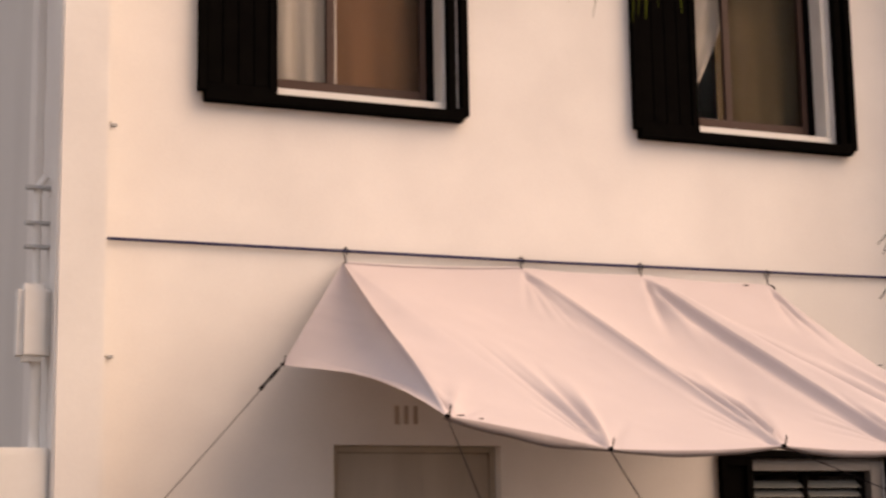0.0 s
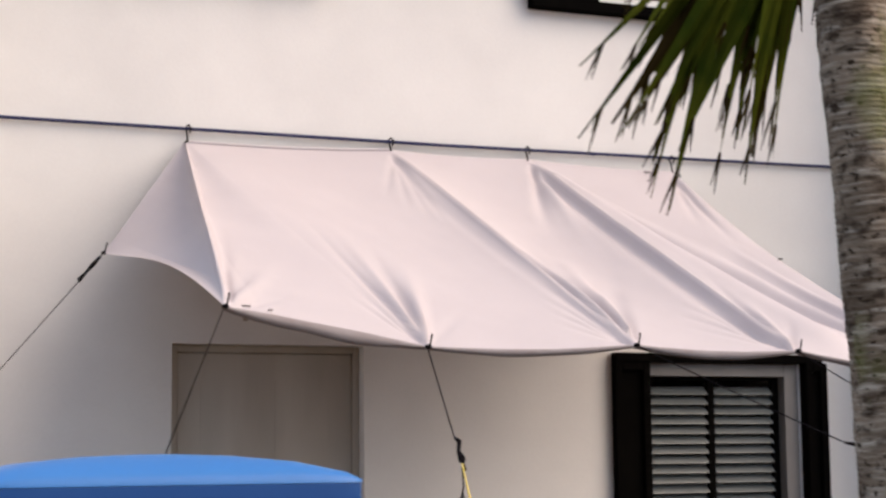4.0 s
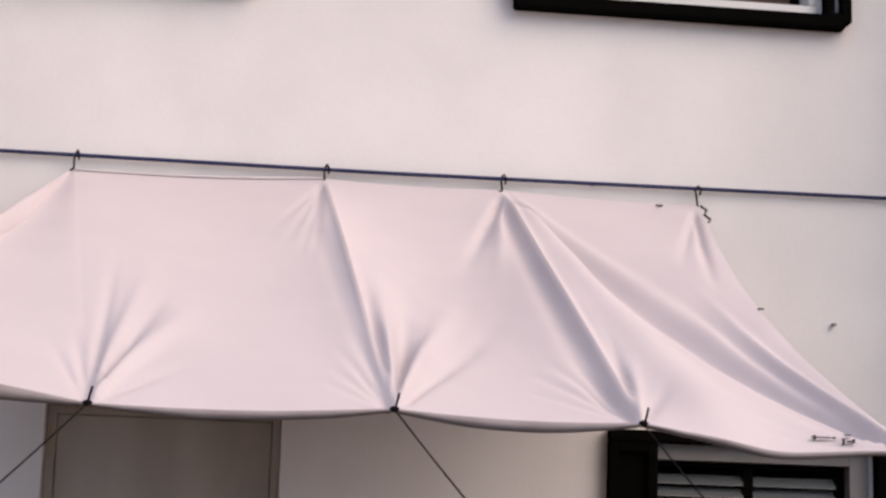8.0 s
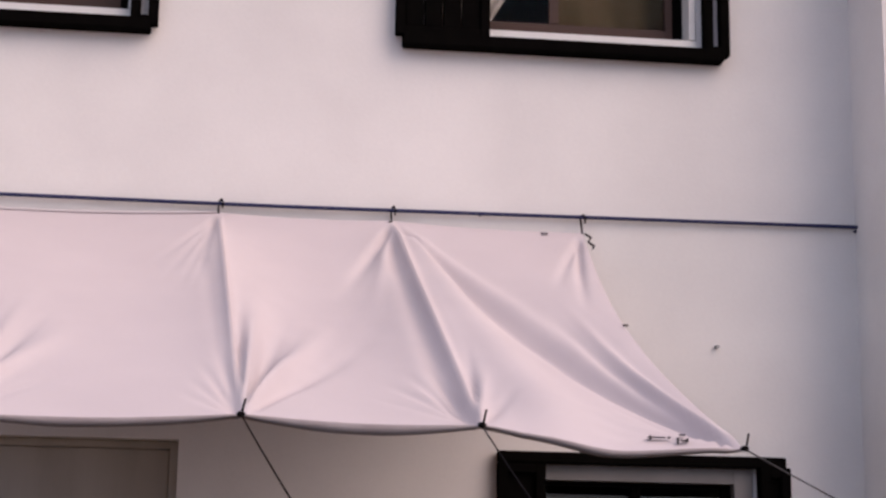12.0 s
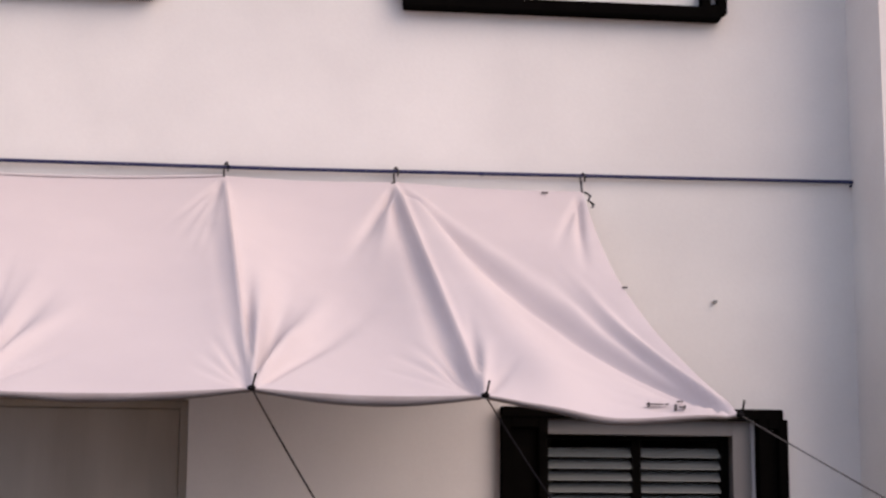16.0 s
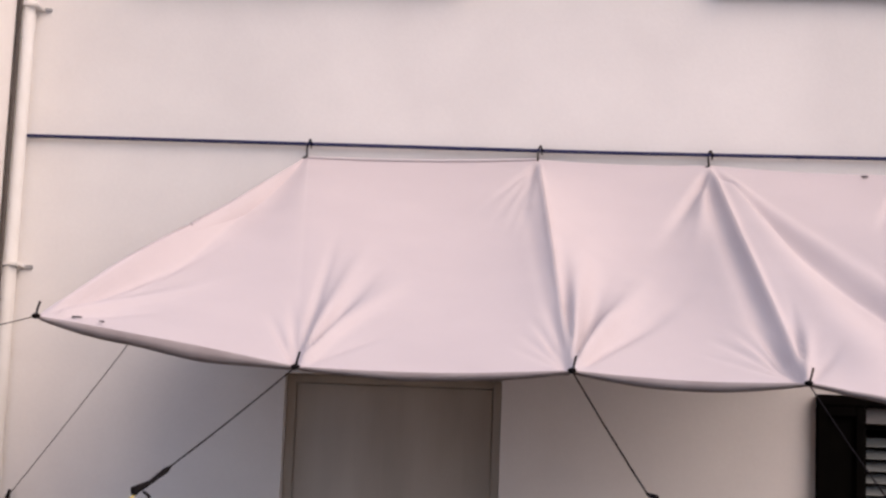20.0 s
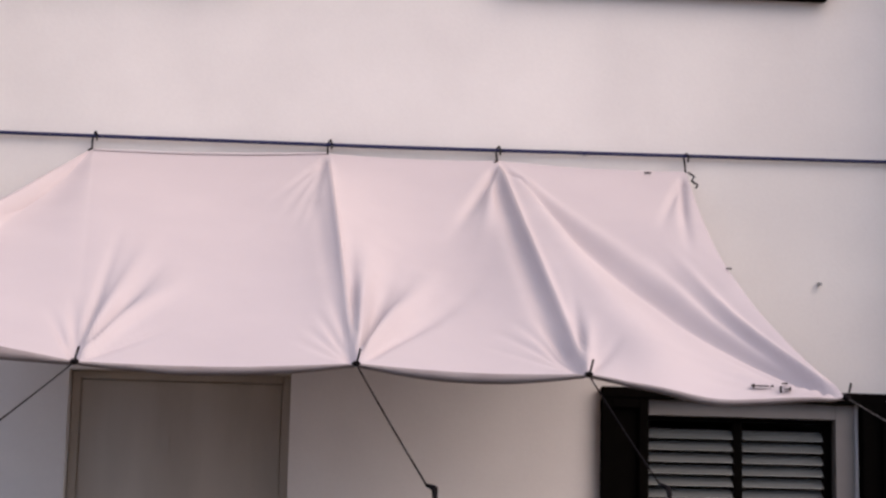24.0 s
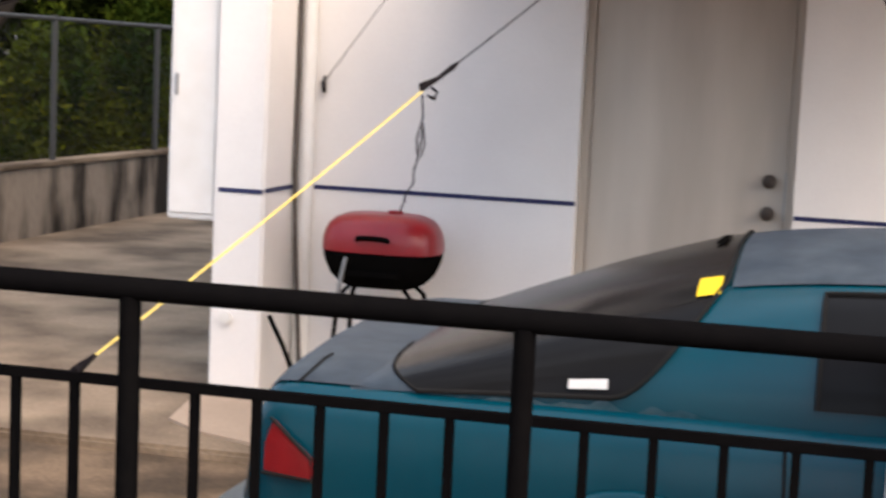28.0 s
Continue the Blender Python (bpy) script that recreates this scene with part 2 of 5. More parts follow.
CURTAIN_OLIVE = material("olive_curtain_cloth", (0.085, 0.058, 0.024), 0.9, colour2=(0.055, 0.037, 0.016), scale=3, stretch=(6, 1, 0.3))
CURTAIN_BROWN = material("brown_curtain_cloth", (0.17, 0.088, 0.046), 0.9, colour2=(0.12, 0.060, 0.030), scale=3, stretch=(6, 1, 0.3))
# grey of the conduit; on the lower window, white trim with awning shadow painted in
GREY_AND_SHADED = material("grey_and_shaded_paint", (0.20, 0.192, 0.19), 0.7, colour2=(0.15, 0.145, 0.143), scale=8, amount=0.7)
CABLE = dull(material("grey_cable", (0.12, 0.105, 0.095), 0.8, colour2=(0.055, 0.048, 0.044), scale=9))
WIRE = material("dull_wire", (0.075, 0.075, 0.072), 0.7, metal=0.2, colour2=(0.045, 0.045, 0.043), scale=30)
LEAF_MID = thin_leafy(material("green_leaves", (0.016, 0.030, 0.005), 0.6, colour2=(0.060, 0.074, 0.007), scale=1.3, amount=2.0, random_tint=0.6), 0.25)
ROOM = material("dim_room", (0.25, 0.22, 0.2), 0.9)
LOUVRE = material("louvre_slat", (0.13, 0.145, 0.148), 0.35, colour2=(0.085, 0.095, 0.097), scale=6)

for m in (IRON, BLACK_PAINT, ROPE_DARK, PLASTER, LOT, CONCRETE, OLD_WALL, BARK, NAVY):
    dull(m)
for m in (BLACK_PAINT, IRON, ROPE_DARK, LEAF, LEAF_MID, LEAF_SHADED, FROND, FROND_DRY, RUBBER, HEM):
    dull(m, 0.0)
dull(FADED, 0.15)
dull(TEAL, 0.33)
dull(PEELING, 0.2)
dull(CAR_GLASS, 0.3)
CAR_GLASS.node_tree.nodes["Principled BSDF"].inputs["IOR"].default_value = 1.22


def glass_material():
    m = bpy.data.materials.new("window_glass")
    m.use_nodes = True
    b = m.node_tree.nodes["Principled BSDF"]
    b.inputs["Base Color"].default_value = (0.9, 0.92, 0.92, 1)
    b.inputs["Transmission Weight"].default_value = 1.0
    b.inputs["Roughness"].default_value = 0.02
    b.inputs["IOR"].default_value = 1.1
    return m


GLASS = glass_material()


# ---- mesh helpers ----
def part(name, bm, mat, parent=None, label="", smooth=False, crisp=True):
    me = bpy.data.meshes.new(name)
    bmesh.ops.recalc_face_normals(bm, faces=bm.faces)
    bm.to_mesh(me)
    bm.free()
    if mat:
        me.materials.append(mat)
    if smooth:
        for p in me.polygons:
            p.use_smooth = True
        if crisp:
            me.set_sharp_from_angle(angle=radians(55))
    ob = new(name, me)
    if parent is not None:
        ob.parent = parent
        ob.matrix_parent_inverse = parent.matrix_basis.inverted()
    if label:
        ob["label"] = label
    return ob


def empty(name, at, label, category, group="", kind=""):
    e = new(name)
    e.empty_display_size = 0.1
    e.matrix_basis = Matrix.Translation(at)
    return tagged(e, label, category, group, kind)


def box(x0, x1, y0, y1, z0, z1, bevel=0.0, bm=None):
    made = bmesh.new()
    bmesh.ops.create_cube(made, size=1.0)
    for v in made.verts:
        v.co = Vector(((x0 + x1) / 2 + v.co.x * (x1 - x0), (y0 + y1) / 2 + v.co.y * (y1 - y0), (z0 + z1) / 2 + v.co.z * (z1 - z0)))
    if bevel > 0:
        bmesh.ops.bevel(made, geom=list(made.edges), offset=bevel, segments=2, affect="EDGES", clamp_overlap=True)
    if bm is None:
        return made
    tmp = bpy.data.meshes.new("tmp")
    made.to_mesh(tmp)
    made.free()
    bm.from_mesh(tmp)
    bpy.data.meshes.remove(tmp)
    return bm


def tube(points, radius, sides=8, bm=None, closed=False, caps=True):
    """A round bar along a line of points; radius is one number or one for each point."""
    bm = bm or bmesh.new()
    pts = [Vector(p) for p in points]
    n = len(pts)
    radii = radius if isinstance(radius, (list, tuple)) else [radius] * n
    rings = []
    ref = None
    for i, p in enumerate(pts):
        a = pts[(i - 1) % n] if closed or i > 0 else pts[0]
        b = pts[(i + 1) % n] if closed or i < n - 1 else pts[-1]
        d = (b - a).normalized()
        if ref is None:
            ref = Vector((0, 0, 1)) if abs(d.z) < 0.9 else Vector((1, 0, 0))
        u = (ref - d * ref.dot(d)).normalized()
        w = d.cross(u)
        ref = u
        rings.append([bm.verts.new(p + (u * math.cos(2 * math.pi * k / sides) + w * math.sin(2 * math.pi * k / sides)) * radii[i]) for k in range(sides)])
    for i in range(n if closed else n - 1):
        r, q = rings[i], rings[(i + 1) % n]
        for k in range(sides):
            bm.faces.new((r[k], r[(k + 1) % sides], q[(k + 1) % sides], q[k]))
    if caps and not closed:
        bm.faces.new(rings[0][::-1])
        bm.faces.new(rings[-1])
    return bm


def sag_line(a, b, sag, n=14):
    a, b = Vector(a), Vector(b)
    return [a.lerp(b, i / n) - Vector((0, 0, sag * 4 * (i / n) * (1 - i / n))) for i in range(n + 1)]


def pierced_wall(x0, x1, z0, z1, y_front, y_back, holes):
    """A wall sheet in the x-z plane with rectangular holes through its thickness."""
    xs = sorted({x0, x1, *[h[0] for h in holes], *[h[1] for h in holes]})
    zs = sorted({z0, z1, *[h[2] for h in holes], *[h[3] for h in holes]})
    bm = bmesh.new()
    verts = {}

    def v(i, j, y):
        if (i, j, y) not in verts:
            verts[i, j, y] = bm.verts.new((xs[i], y, zs[j]))
        return verts[i, j, y]

    def solid(i, j):
        if not (0 <= i < len(xs) - 1 and 0 <= j < len(zs) - 1):
            return False
        cx, cz = (xs[i] + xs[i + 1]) / 2, (zs[j] + zs[j + 1]) / 2
        return not any(h[0] < cx < h[1] and h[2] < cz < h[3] for h in holes)

    for i in range(len(xs) - 1):
        for j in range(len(zs) - 1):
            if not solid(i, j):
                continue
            for y in (y_front, y_back):
                bm.faces.new((v(i, j, y), v(i + 1, j, y), v(i + 1, j + 1, y), v(i, j + 1, y)))
            for di, dj, a, b in ((-1, 0, (i, j), (i, j + 1)), (1, 0, (i + 1, j), (i + 1, j + 1)), (0, -1, (i, j), (i + 1, j)), (0, 1, (i, j + 1), (i + 1, j + 1))):
                if not solid(i + di, j + dj):
                    bm.faces.new((v(*a, y_front), v(*b, y_front), v(*b, y_back), v(*a, y_back)))
    return bm


# ---- large structure ----
LOT_Z = -0.04
W1 = (-0.62, 0.70, 3.96, 5.25)
W2 = (2.05, 3.33, 3.96, 5.25)
LW = (2.50, 3.56, 0.95, 1.99)
DOOR = (0.0, 0.985, 0.0, 2.05)

ground = bmesh.new()
gv = [ground.verts.new(p) for p in ((-400, -400, LOT_Z), (400, -400, LOT_Z), (400, 400, LOT_Z), (-400, 400, LOT_Z))]
ground.faces.new(gv)
tagged(part("ground", ground, LOT), "worn brown concrete parking lot with stains", "ground", kind="structure")
tagged(part("pavement", box(-5.2, 9.0, -1.55, 14.0, -0.4, 0.0, 0.015), CONCRETE), "stained concrete path raised above the parking lot", "pavement", kind="structure")
front = pierced_wall(-1.62, 4.30, 0.0, 6.3, 0.0, 0.2, [W1, W2, LW, DOOR])
tagged(part("wall_front", front, PLASTER), "white plastered two-storey house wall, slightly stained", "wall", kind="structure")
tagged(part("wall_left", box(-1.62, -1.42, 0.2, 8.0, 0.0, 6.3), PLASTER_SHADED), "white plastered side wall of the house", "wall", kind="structure")
tagged(part("wall_right", box(4.10, 4.30, 0.2, 8.0, 0.0, 6.3), PLASTER), "white plastered inner end wall of the house", "wall", kind="structure")
tagged(part("wall_back", box(-1.42, 4.10, 7.8, 8.0, 0.0, 6.3), PLASTER), "white plastered back wall of the house", "wall", kind="structure")
tagged(part("floor_upper", box(-1.42, 4.10, 0.2, 7.8, 2.75, 2.95), ROOM), "floor slab between the two storeys", "floor", kind="structure")
tagged(part("roof", box(-1.75, 4.45, -0.55, 8.1, 6.3, 6.5, 0.01), PLASTER), "flat white concrete roof slab", "roof", kind="structure")
tagged(part("pier_left", box(-1.58, -1.335, -0.5, 0.0, 0.0, 6.3, 0.012), PLASTER), "white plastered pier projecting from the wall", "pier", kind="structure")
pier = bmesh.new()
rows = [[pier.verts.new((x, y, z)) for x, y in ((4.085, 0.0), (4.085, depth), (4.29, depth), (4.29, 0.0))] for z, depth in ((0.0, -0.56), (1.7, -0.515), (2.82, -0.425), (6.3, -0.415))]
for a, b in zip(rows, rows[1:]):
    for k in range(4):
        pier.faces.new((a[k], a[(k + 1) % 4], b[(k + 1) % 4], b[k]))
pier.faces.new(rows[0][::-1])
pier.faces.new(rows[-1])
tagged(part("pier_right", pier, PLASTER), "white plastered pier projecting from the wall", "pier", kind="structure")

# ---- awning ----
H = [Vector((0.057, -0.045, 3.037)), Vector((1.119, -0.045, 3.06)), Vector((1.893, -0.045, 3.055)), Vector((2.767, -0.05, 3.035))]
TIP_L = Vector((-0.415, -0.416, 2.43))
G = [Vector((-0.40, -2.553, 2.012)), Vector((0.385, -2.418, 1.896)), Vector((1.239, -2.407, 1.915)), Vector((1.961, -2.405, 1.903)), Vector((2.77, -2.42, 1.852))]


def fan(x, v, rays):
    """Folds spreading from one fixed point of the cloth: each to (x, share of the way down), with height and end width."""
    return [(x, v, x1, v1, amp, 0.010, w) for x1, v1, amp, w in rays]


# folds: from (x, share of the way down) to (x, share), height, width at the start and at the end
FOLDS = [(1.119, 0.02, 1.239, 0.99, 0.007, 0.010, 0.012), (1.085, 0.30, 1.205, 0.95, -0.003, 0.03, 0.03)]
FOLDS += [(1.893, 0.02, 1.961, 0.99, 0.013, 0.014, 0.018), (1.865, 0.04, 1.925, 0.97, -0.016, 0.034, 0.055), (1.96, 0.05, 2.20, 0.92, 0.026, 0.045, 0.13)]
FOLDS += fan(0.385, 1.0, ((0.34, 0.48, -0.009, 0.02), (0.46, 0.50, 0.010, 0.035), (0.61, 0.66, 0.017, 0.05), (0.54, 0.58, -0.009, 0.03), (0.24, 0.84, -0.009, 0.02), (0.29, 0.78, -0.009, 0.02), (0.70, 0.84, -0.006, 0.022)))
FOLDS += fan(1.242, 1.0, ((1.29, 0.42, 0.020, 0.05), (1.205, 0.42, -0.013, 0.035), (1.385, 0.50, -0.016, 0.045), (1.53, 0.52, 0.022, 0.055), (1.66, 0.60, -0.012, 0.055)))
FOLDS += fan(1.235, 1.0, ((1.085, 0.86, -0.008, 0.016), (1.115, 0.80, -0.009, 0.016), (1.165, 0.74, -0.008, 0.018), (1.06, 0.91, -0.006, 0.014)))
FOLDS += fan(1.955, 1.0, ((1.735, 0.82, -0.010, 0.022), (1.80, 0.78, -0.011, 0.022), (1.875, 0.76, -0.009, 0.02), (1.68, 0.88, -0.006, 0.016), (2.03, 0.80, 0.012, 0.028), (2.11, 0.88, -0.008, 0.018), (2.01, 0.70, -0.008, 0.018)))
FOLDS += fan(1.885, 0.03, ((1.64, 0.34, -0.016, 0.045), (1.74, 0.42, 0.008, 0.04)))
FOLDS += fan(1.108, 0.03, ((0.89, 0.24, -0.007, 0.016), (0.95, 0.30, -0.007, 0.016), (1.01, 0.34, -0.007, 0.016), (1.05, 0.38, -0.006, 0.016)))
FOLDS += fan(2.745, 0.03, ((2.64, 0.36, -0.014, 0.03), (2.55, 0.28, -0.010, 0.03)))
FOLDS += fan(2.76, 1.0, ((2.42, 0.90, 0.009, 0.026), (2.36, 0.95, -0.007, 0.022), (2.50, 0.84, -0.010, 0.026), (2.60, 0.70, 0.010, 0.026), (2.56, 0.42, 0.013, 0.03), (2.48, 0.45, -0.012, 0.03)))
FOLDS += fan(-0.38, 1.0, ((-0.10, 0.52, -0.016, 0.045), (-0.16, 0.45, 0.016, 0.04), (0.0, 0.70, 0.010, 0.05), (-0.05, 0.86, -0.007, 0.03)))
CLOTH_LONG = 2.6


def fold_height(x, v):
    total = 0.0
    # the long curved valley across the last field of cloth, with a ridge along its upper side
    bow = math.sin(math.pi * min(1.0, v))
    off = (x - 1.90 - 0.87 * v ** 1.02) * 0.9
    total -= 0.019 * min(1.0, v / 0.06, (1 - v) / 0.04) * math.exp(-(off / (0.014 + 0.036 * bow)) ** 2)
    total += 0.012 * min(1.0, v / 0.06, (1 - v) / 0.04) * math.exp(-((off - 0.10 * bow ** 0.7) / (0.014 + 0.034 * bow)) ** 2)
    for x0, v0, x1, v1, amp, w0, w1 in FOLDS:
        ax, ay, bx_, by_ = x0, v0 * CLOTH_LONG, x1, v1 * CLOTH_LONG
        dx, dy = bx_ - ax, by_ - ay
        ll = dx * dx + dy * dy
        k = ((x - ax) * dx + (v * CLOTH_LONG - ay) * dy) / ll
        if k < -0.05 or k > 1.25:
            continue
        off = ((x - ax) * dy - (v * CLOTH_LONG - ay) * dx) / math.sqrt(ll)
        w = w0 + (w1 - w0) * min(1.0, max(0.0, k))
        if abs(off) > 3.2 * w:
            continue
        kk = min(1.0, max(0.0, k))
        open_end = v0 == 1.0 or (v0 < 0.05 and v1 < 0.45)
        ease = min(1.0, kk / 0.10) * (1.0 if not open_end else max(0.0, 1.0 - max(0.0, k - 0.45) / 0.7) ** 1.3)
        if not open_end:
            ease = 1.0 if 0 <= k <= 1 else max(0.0, 1.0 - 8.0 * max(-k, k - 1))
            ease *= 1.0 if v0 > 0.05 else min(1.0, kk / 0.08)
            ease *= 1.0 if v1 < 0.94 else min(1.0, (1 - kk) / 0.06)
        total += 1.85 * amp * ease * math.exp(-(off / w) ** 2)
    return total


def awning_sheet():
    """The cloth between its hooks and its cords: taut lines from hook to cord, slack and radiating folds between them."""
    tops = [H[0] + Vector((-0.03, 0, -0.02)), H[0] + Vector((-0.015, 0, 0)), H[0], H[1], H[2], H[3]]
    lows = [TIP_L, G[0], G[1], G[2], G[3], G[4]]
    spans = len(tops) - 1
    per, rows = 80, 100
    bm = bmesh.new()
    grid = []
    for s in range(spans):
        wide = (lows[s + 1] - lows[s]).length
        for i in range(per + (s == spans - 1)):
            f = i / per
            column = []
            for j in range(rows + 1):
                v = j / rows
                top, low = tops[s].lerp(tops[s + 1], f), lows[s].lerp(lows[s + 1], f)
                p = top.lerp(low, v)
                x_flat = p.x
                hump = math.sin(math.pi * f)
                arch = math.sin(math.pi * v)
                if s >= 2:
                    p.z -= 0.010 * hump * (1 - v) ** 2
                n = Vector((0.0, -0.45, 0.89)) if s > 0 else Vector((-0.9, -0.1, 0.3))
                belly = hump ** 0.75
                if s == 1:
                    belly = 2.25 * f ** 0.75 * (1 - f) ** 1.5
                if s == 2:
                    belly = 2.25 * f ** 1.5 * (1 - f) ** 0.75
                d = (-0.055, -0.07, -0.13, -0.15, -0.01)[s] * belly * arch ** 0.8 * wide
                edge = max(0.0, (v - 0.88) / 0.12)
                p.z -= 0.016 * hump * edge ** 1.5 if s > 0 else -0.075 * hump * (0.35 + 0.9 * f) * edge
                if s == 4:
                    p.z -= 0.030 * edge ** 1.2 * math.exp(-((f - 0.45) / 0.28) ** 2) * min(1.0, f / 0.15)
                    dip = min(0.97, max(0.03, (0.007 + 0.87 * v ** 1.02 - 0.068 * v) / (0.874 - 0.065 * v)))
                    d -= 0.12 * arch ** 0.8 * min(f / dip, (1 - f) / (1 - dip)) ** 1.2
                    p.x -= 0.075 * arch * f ** 3
                    p.z -= 0.05 * arch * f ** 3
                if s == 1:
                    p.z += 0.016 * hump * edge
                    d -= 0.050 * arch ** 0.8 * min(1.0, f / (0.10 + 0.09 * v)) * (1 - f) ** 1.5
                if s > 0:
                    d += fold_height(x_flat, v)
                d += 0.005 * noise.noise(Vector((x_flat * 3.1, v * 6.0, 0.7))) * arch
                d += 0.0022 * noise.noise(Vector((x_flat * 9.0, v * 13.0, 0.3))) * arch
                column.append(bm.verts.new(p + n * d))
            grid.append(column)
    for a, b in zip(grid, grid[1:]):
        for j in range(rows):
            bm.faces.new((a[j], a[j + 1], b[j + 1], b[j]))
    hem = bmesh.new()
    last = None
    for i, c in enumerate(grid[per:]):
        e = c[rows].co
        slack = abs(math.sin(math.pi * i / per)) ** 0.7 * (1.15, 0.6, 0.75, 0.4, 0.4)[min(i // per, 3)] * (1 + 0.25 * noise.noise(Vector((e.x * 5, 0, 0))))
        ring = [hem.verts.new(e + Vector((0, dy, dz * (0.25 + slack)))) for dy, dz in ((-0.003, 0.004), (-0.006, -0.008), (0.000, -0.020), (0.016, -0.028), (0.045, -0.024), (0.075, -0.004))]
        if last:
            for k in range(5):
                hem.faces.new((last[k], last[k + 1], ring[k + 1], ring[k]))
        last = ring
    top_hem = bmesh.new()
    last = None
    for c in grid[2 * per:3 * per]:
        e, low = c[0].co, c[2].co
        ring = [top_hem.verts.new(p) for p in (e + Vector((0, 0.002, 0.004)), e + Vector((0, -0.006, 0.005)), e.lerp(low, 0.35) + Vector((0, -0.006, 0.003)), e.lerp(low, 0.36) + Vector((0, 0.002, 0.0)))]
        if last:
            for k in range(3):
                top_hem.faces.new((last[k], last[k + 1], ring[k + 1], ring[k]))
        last = ring
    return bm, hem, top_hem


awning = empty("awning", (1.2, -0.05, 3.0), "pale pinkish canvas tarpaulin stretched as an awning over the door", "awning")
sheet_bm, hem_bm, top_hem_bm = awning_sheet()
cloth = part("cloth", sheet_bm, TARP, awning, smooth=True, crisp=False)
part("top_hem", top_hem_bm, TARP, awning, "pale stitched top hem", smooth=True, crisp=False)
part("hem", hem_bm, HEM, awning, "turned-under canvas hem, darkened for the shade of its underside", smooth=True, crisp=False)


def mark(pts, size):
    """A small dark pen stroke or stain lying on the cloth."""
    c = Vector(pts)
    return part("mark", box(c.x - size[0] / 2, c.x + size[0] / 2, c.y - 0.006, c.y + 0.006, c.z - size[1] / 2, c.z + size[1] / 2), INK, awning)


def cloth_at(x, depth):
    """The point of the cloth's upper side at that x, that many metres above the lower edge (nearest vertex)."""
    best = min(cloth.data.vertices, key=lambda w: (w.co.x - x) ** 2 + (w.co.z - depth) ** 2)
    return best.co + Vector((0, -0.006, 0.008))


for x, z, w, h in ((2.525, 1.875, 0.055, 0.004), (2.502, 1.879, 0.005, 0.014), (2.565, 1.875, 0.008, 0.005), (2.588, 1.876, 0.005, 0.020), (2.603, 1.884, 0.018, 0.004), (2.603, 1.869, 0.018, 0.004), (2.618, 1.876, 0.004, 0.012), (2.58, 3.00, 0.03, 0.006), (2.74, 2.42, 0.02, 0.006), (-0.30, 2.02, 0.030, 0.004), (-0.22, 2.0, 0.015, 0.004)):
    mark(cloth_at(x, z), (w, h))

# hooks that hold the cloth to the bar, and knots at the cords
for p, long in zip(H, (0.065, 0.055, 0.055, 0.08)):
    hook = bmesh.new()
    tube([(p.x + 0.012, -0.035, 3.085), (p.x + 0.014, -0.05, 3.105), (p.x + 0.006, -0.035, 3.125), (p.x - 0.004, -0.012, 3.115), (p.x - 0.006, -0.045, 3.08), (p.x - 0.004, -0.06, 3.105 - long), (p.x - 0.018, -0.07, 3.095 - long)], 0.0048, 6, hook)
    part("hook", hook, ROPE_DARK, awning, "dark wire hook", smooth=True)
for p in (*G, TIP_L):
    knot = bmesh.new()
    bmesh.ops.create_icosphere(knot, subdivisions=2, radius=0.011, matrix=Matrix.Translation(p + Vector((0, -0.010, 0.0))) @ Matrix.Diagonal((1.3, 1, 0.8, 1)))
    tube([p + Vector((0.0, -0.014, -0.01)), p + Vector((0.006, -0.02, 0.02)), p + Vector((0.012, -0.016, 0.045))], 0.0035, 6, knot)
    part("knot", knot, ROPE_DARK, awning, "black cord knot", smooth=True)

part("wire_tie", tube([(2.775, -0.06, 3.03), (2.80, -0.075, 3.01), (2.785, -0.09, 2.985), (2.81, -0.10, 2.965), (2.80, -0.11, 2.95)], 0.005, 6), ROPE_DARK, awning, "twisted wire at the corner", smooth=True)

# bar under which the cloth hangs
rail_bar = empty("curtain_bar", (1.4, 0, 3.105), "thin navy metal bar fixed along the white wall", "bar")
part("bar", tube([(-1.315, -0.022, 3.108), (1.4, -0.022, 3.105), (4.105, -0.022, 3.125)], 0.0088, 8), NAVY, rail_bar, smooth=True)
for x in (-1.25, 0.6, 2.3, 4.08):
    part("bracket", box(x - 0.006, x + 0.006, -0.018, 0.004, 3.103, 3.113, 0.002), NAVY, rail_bar)

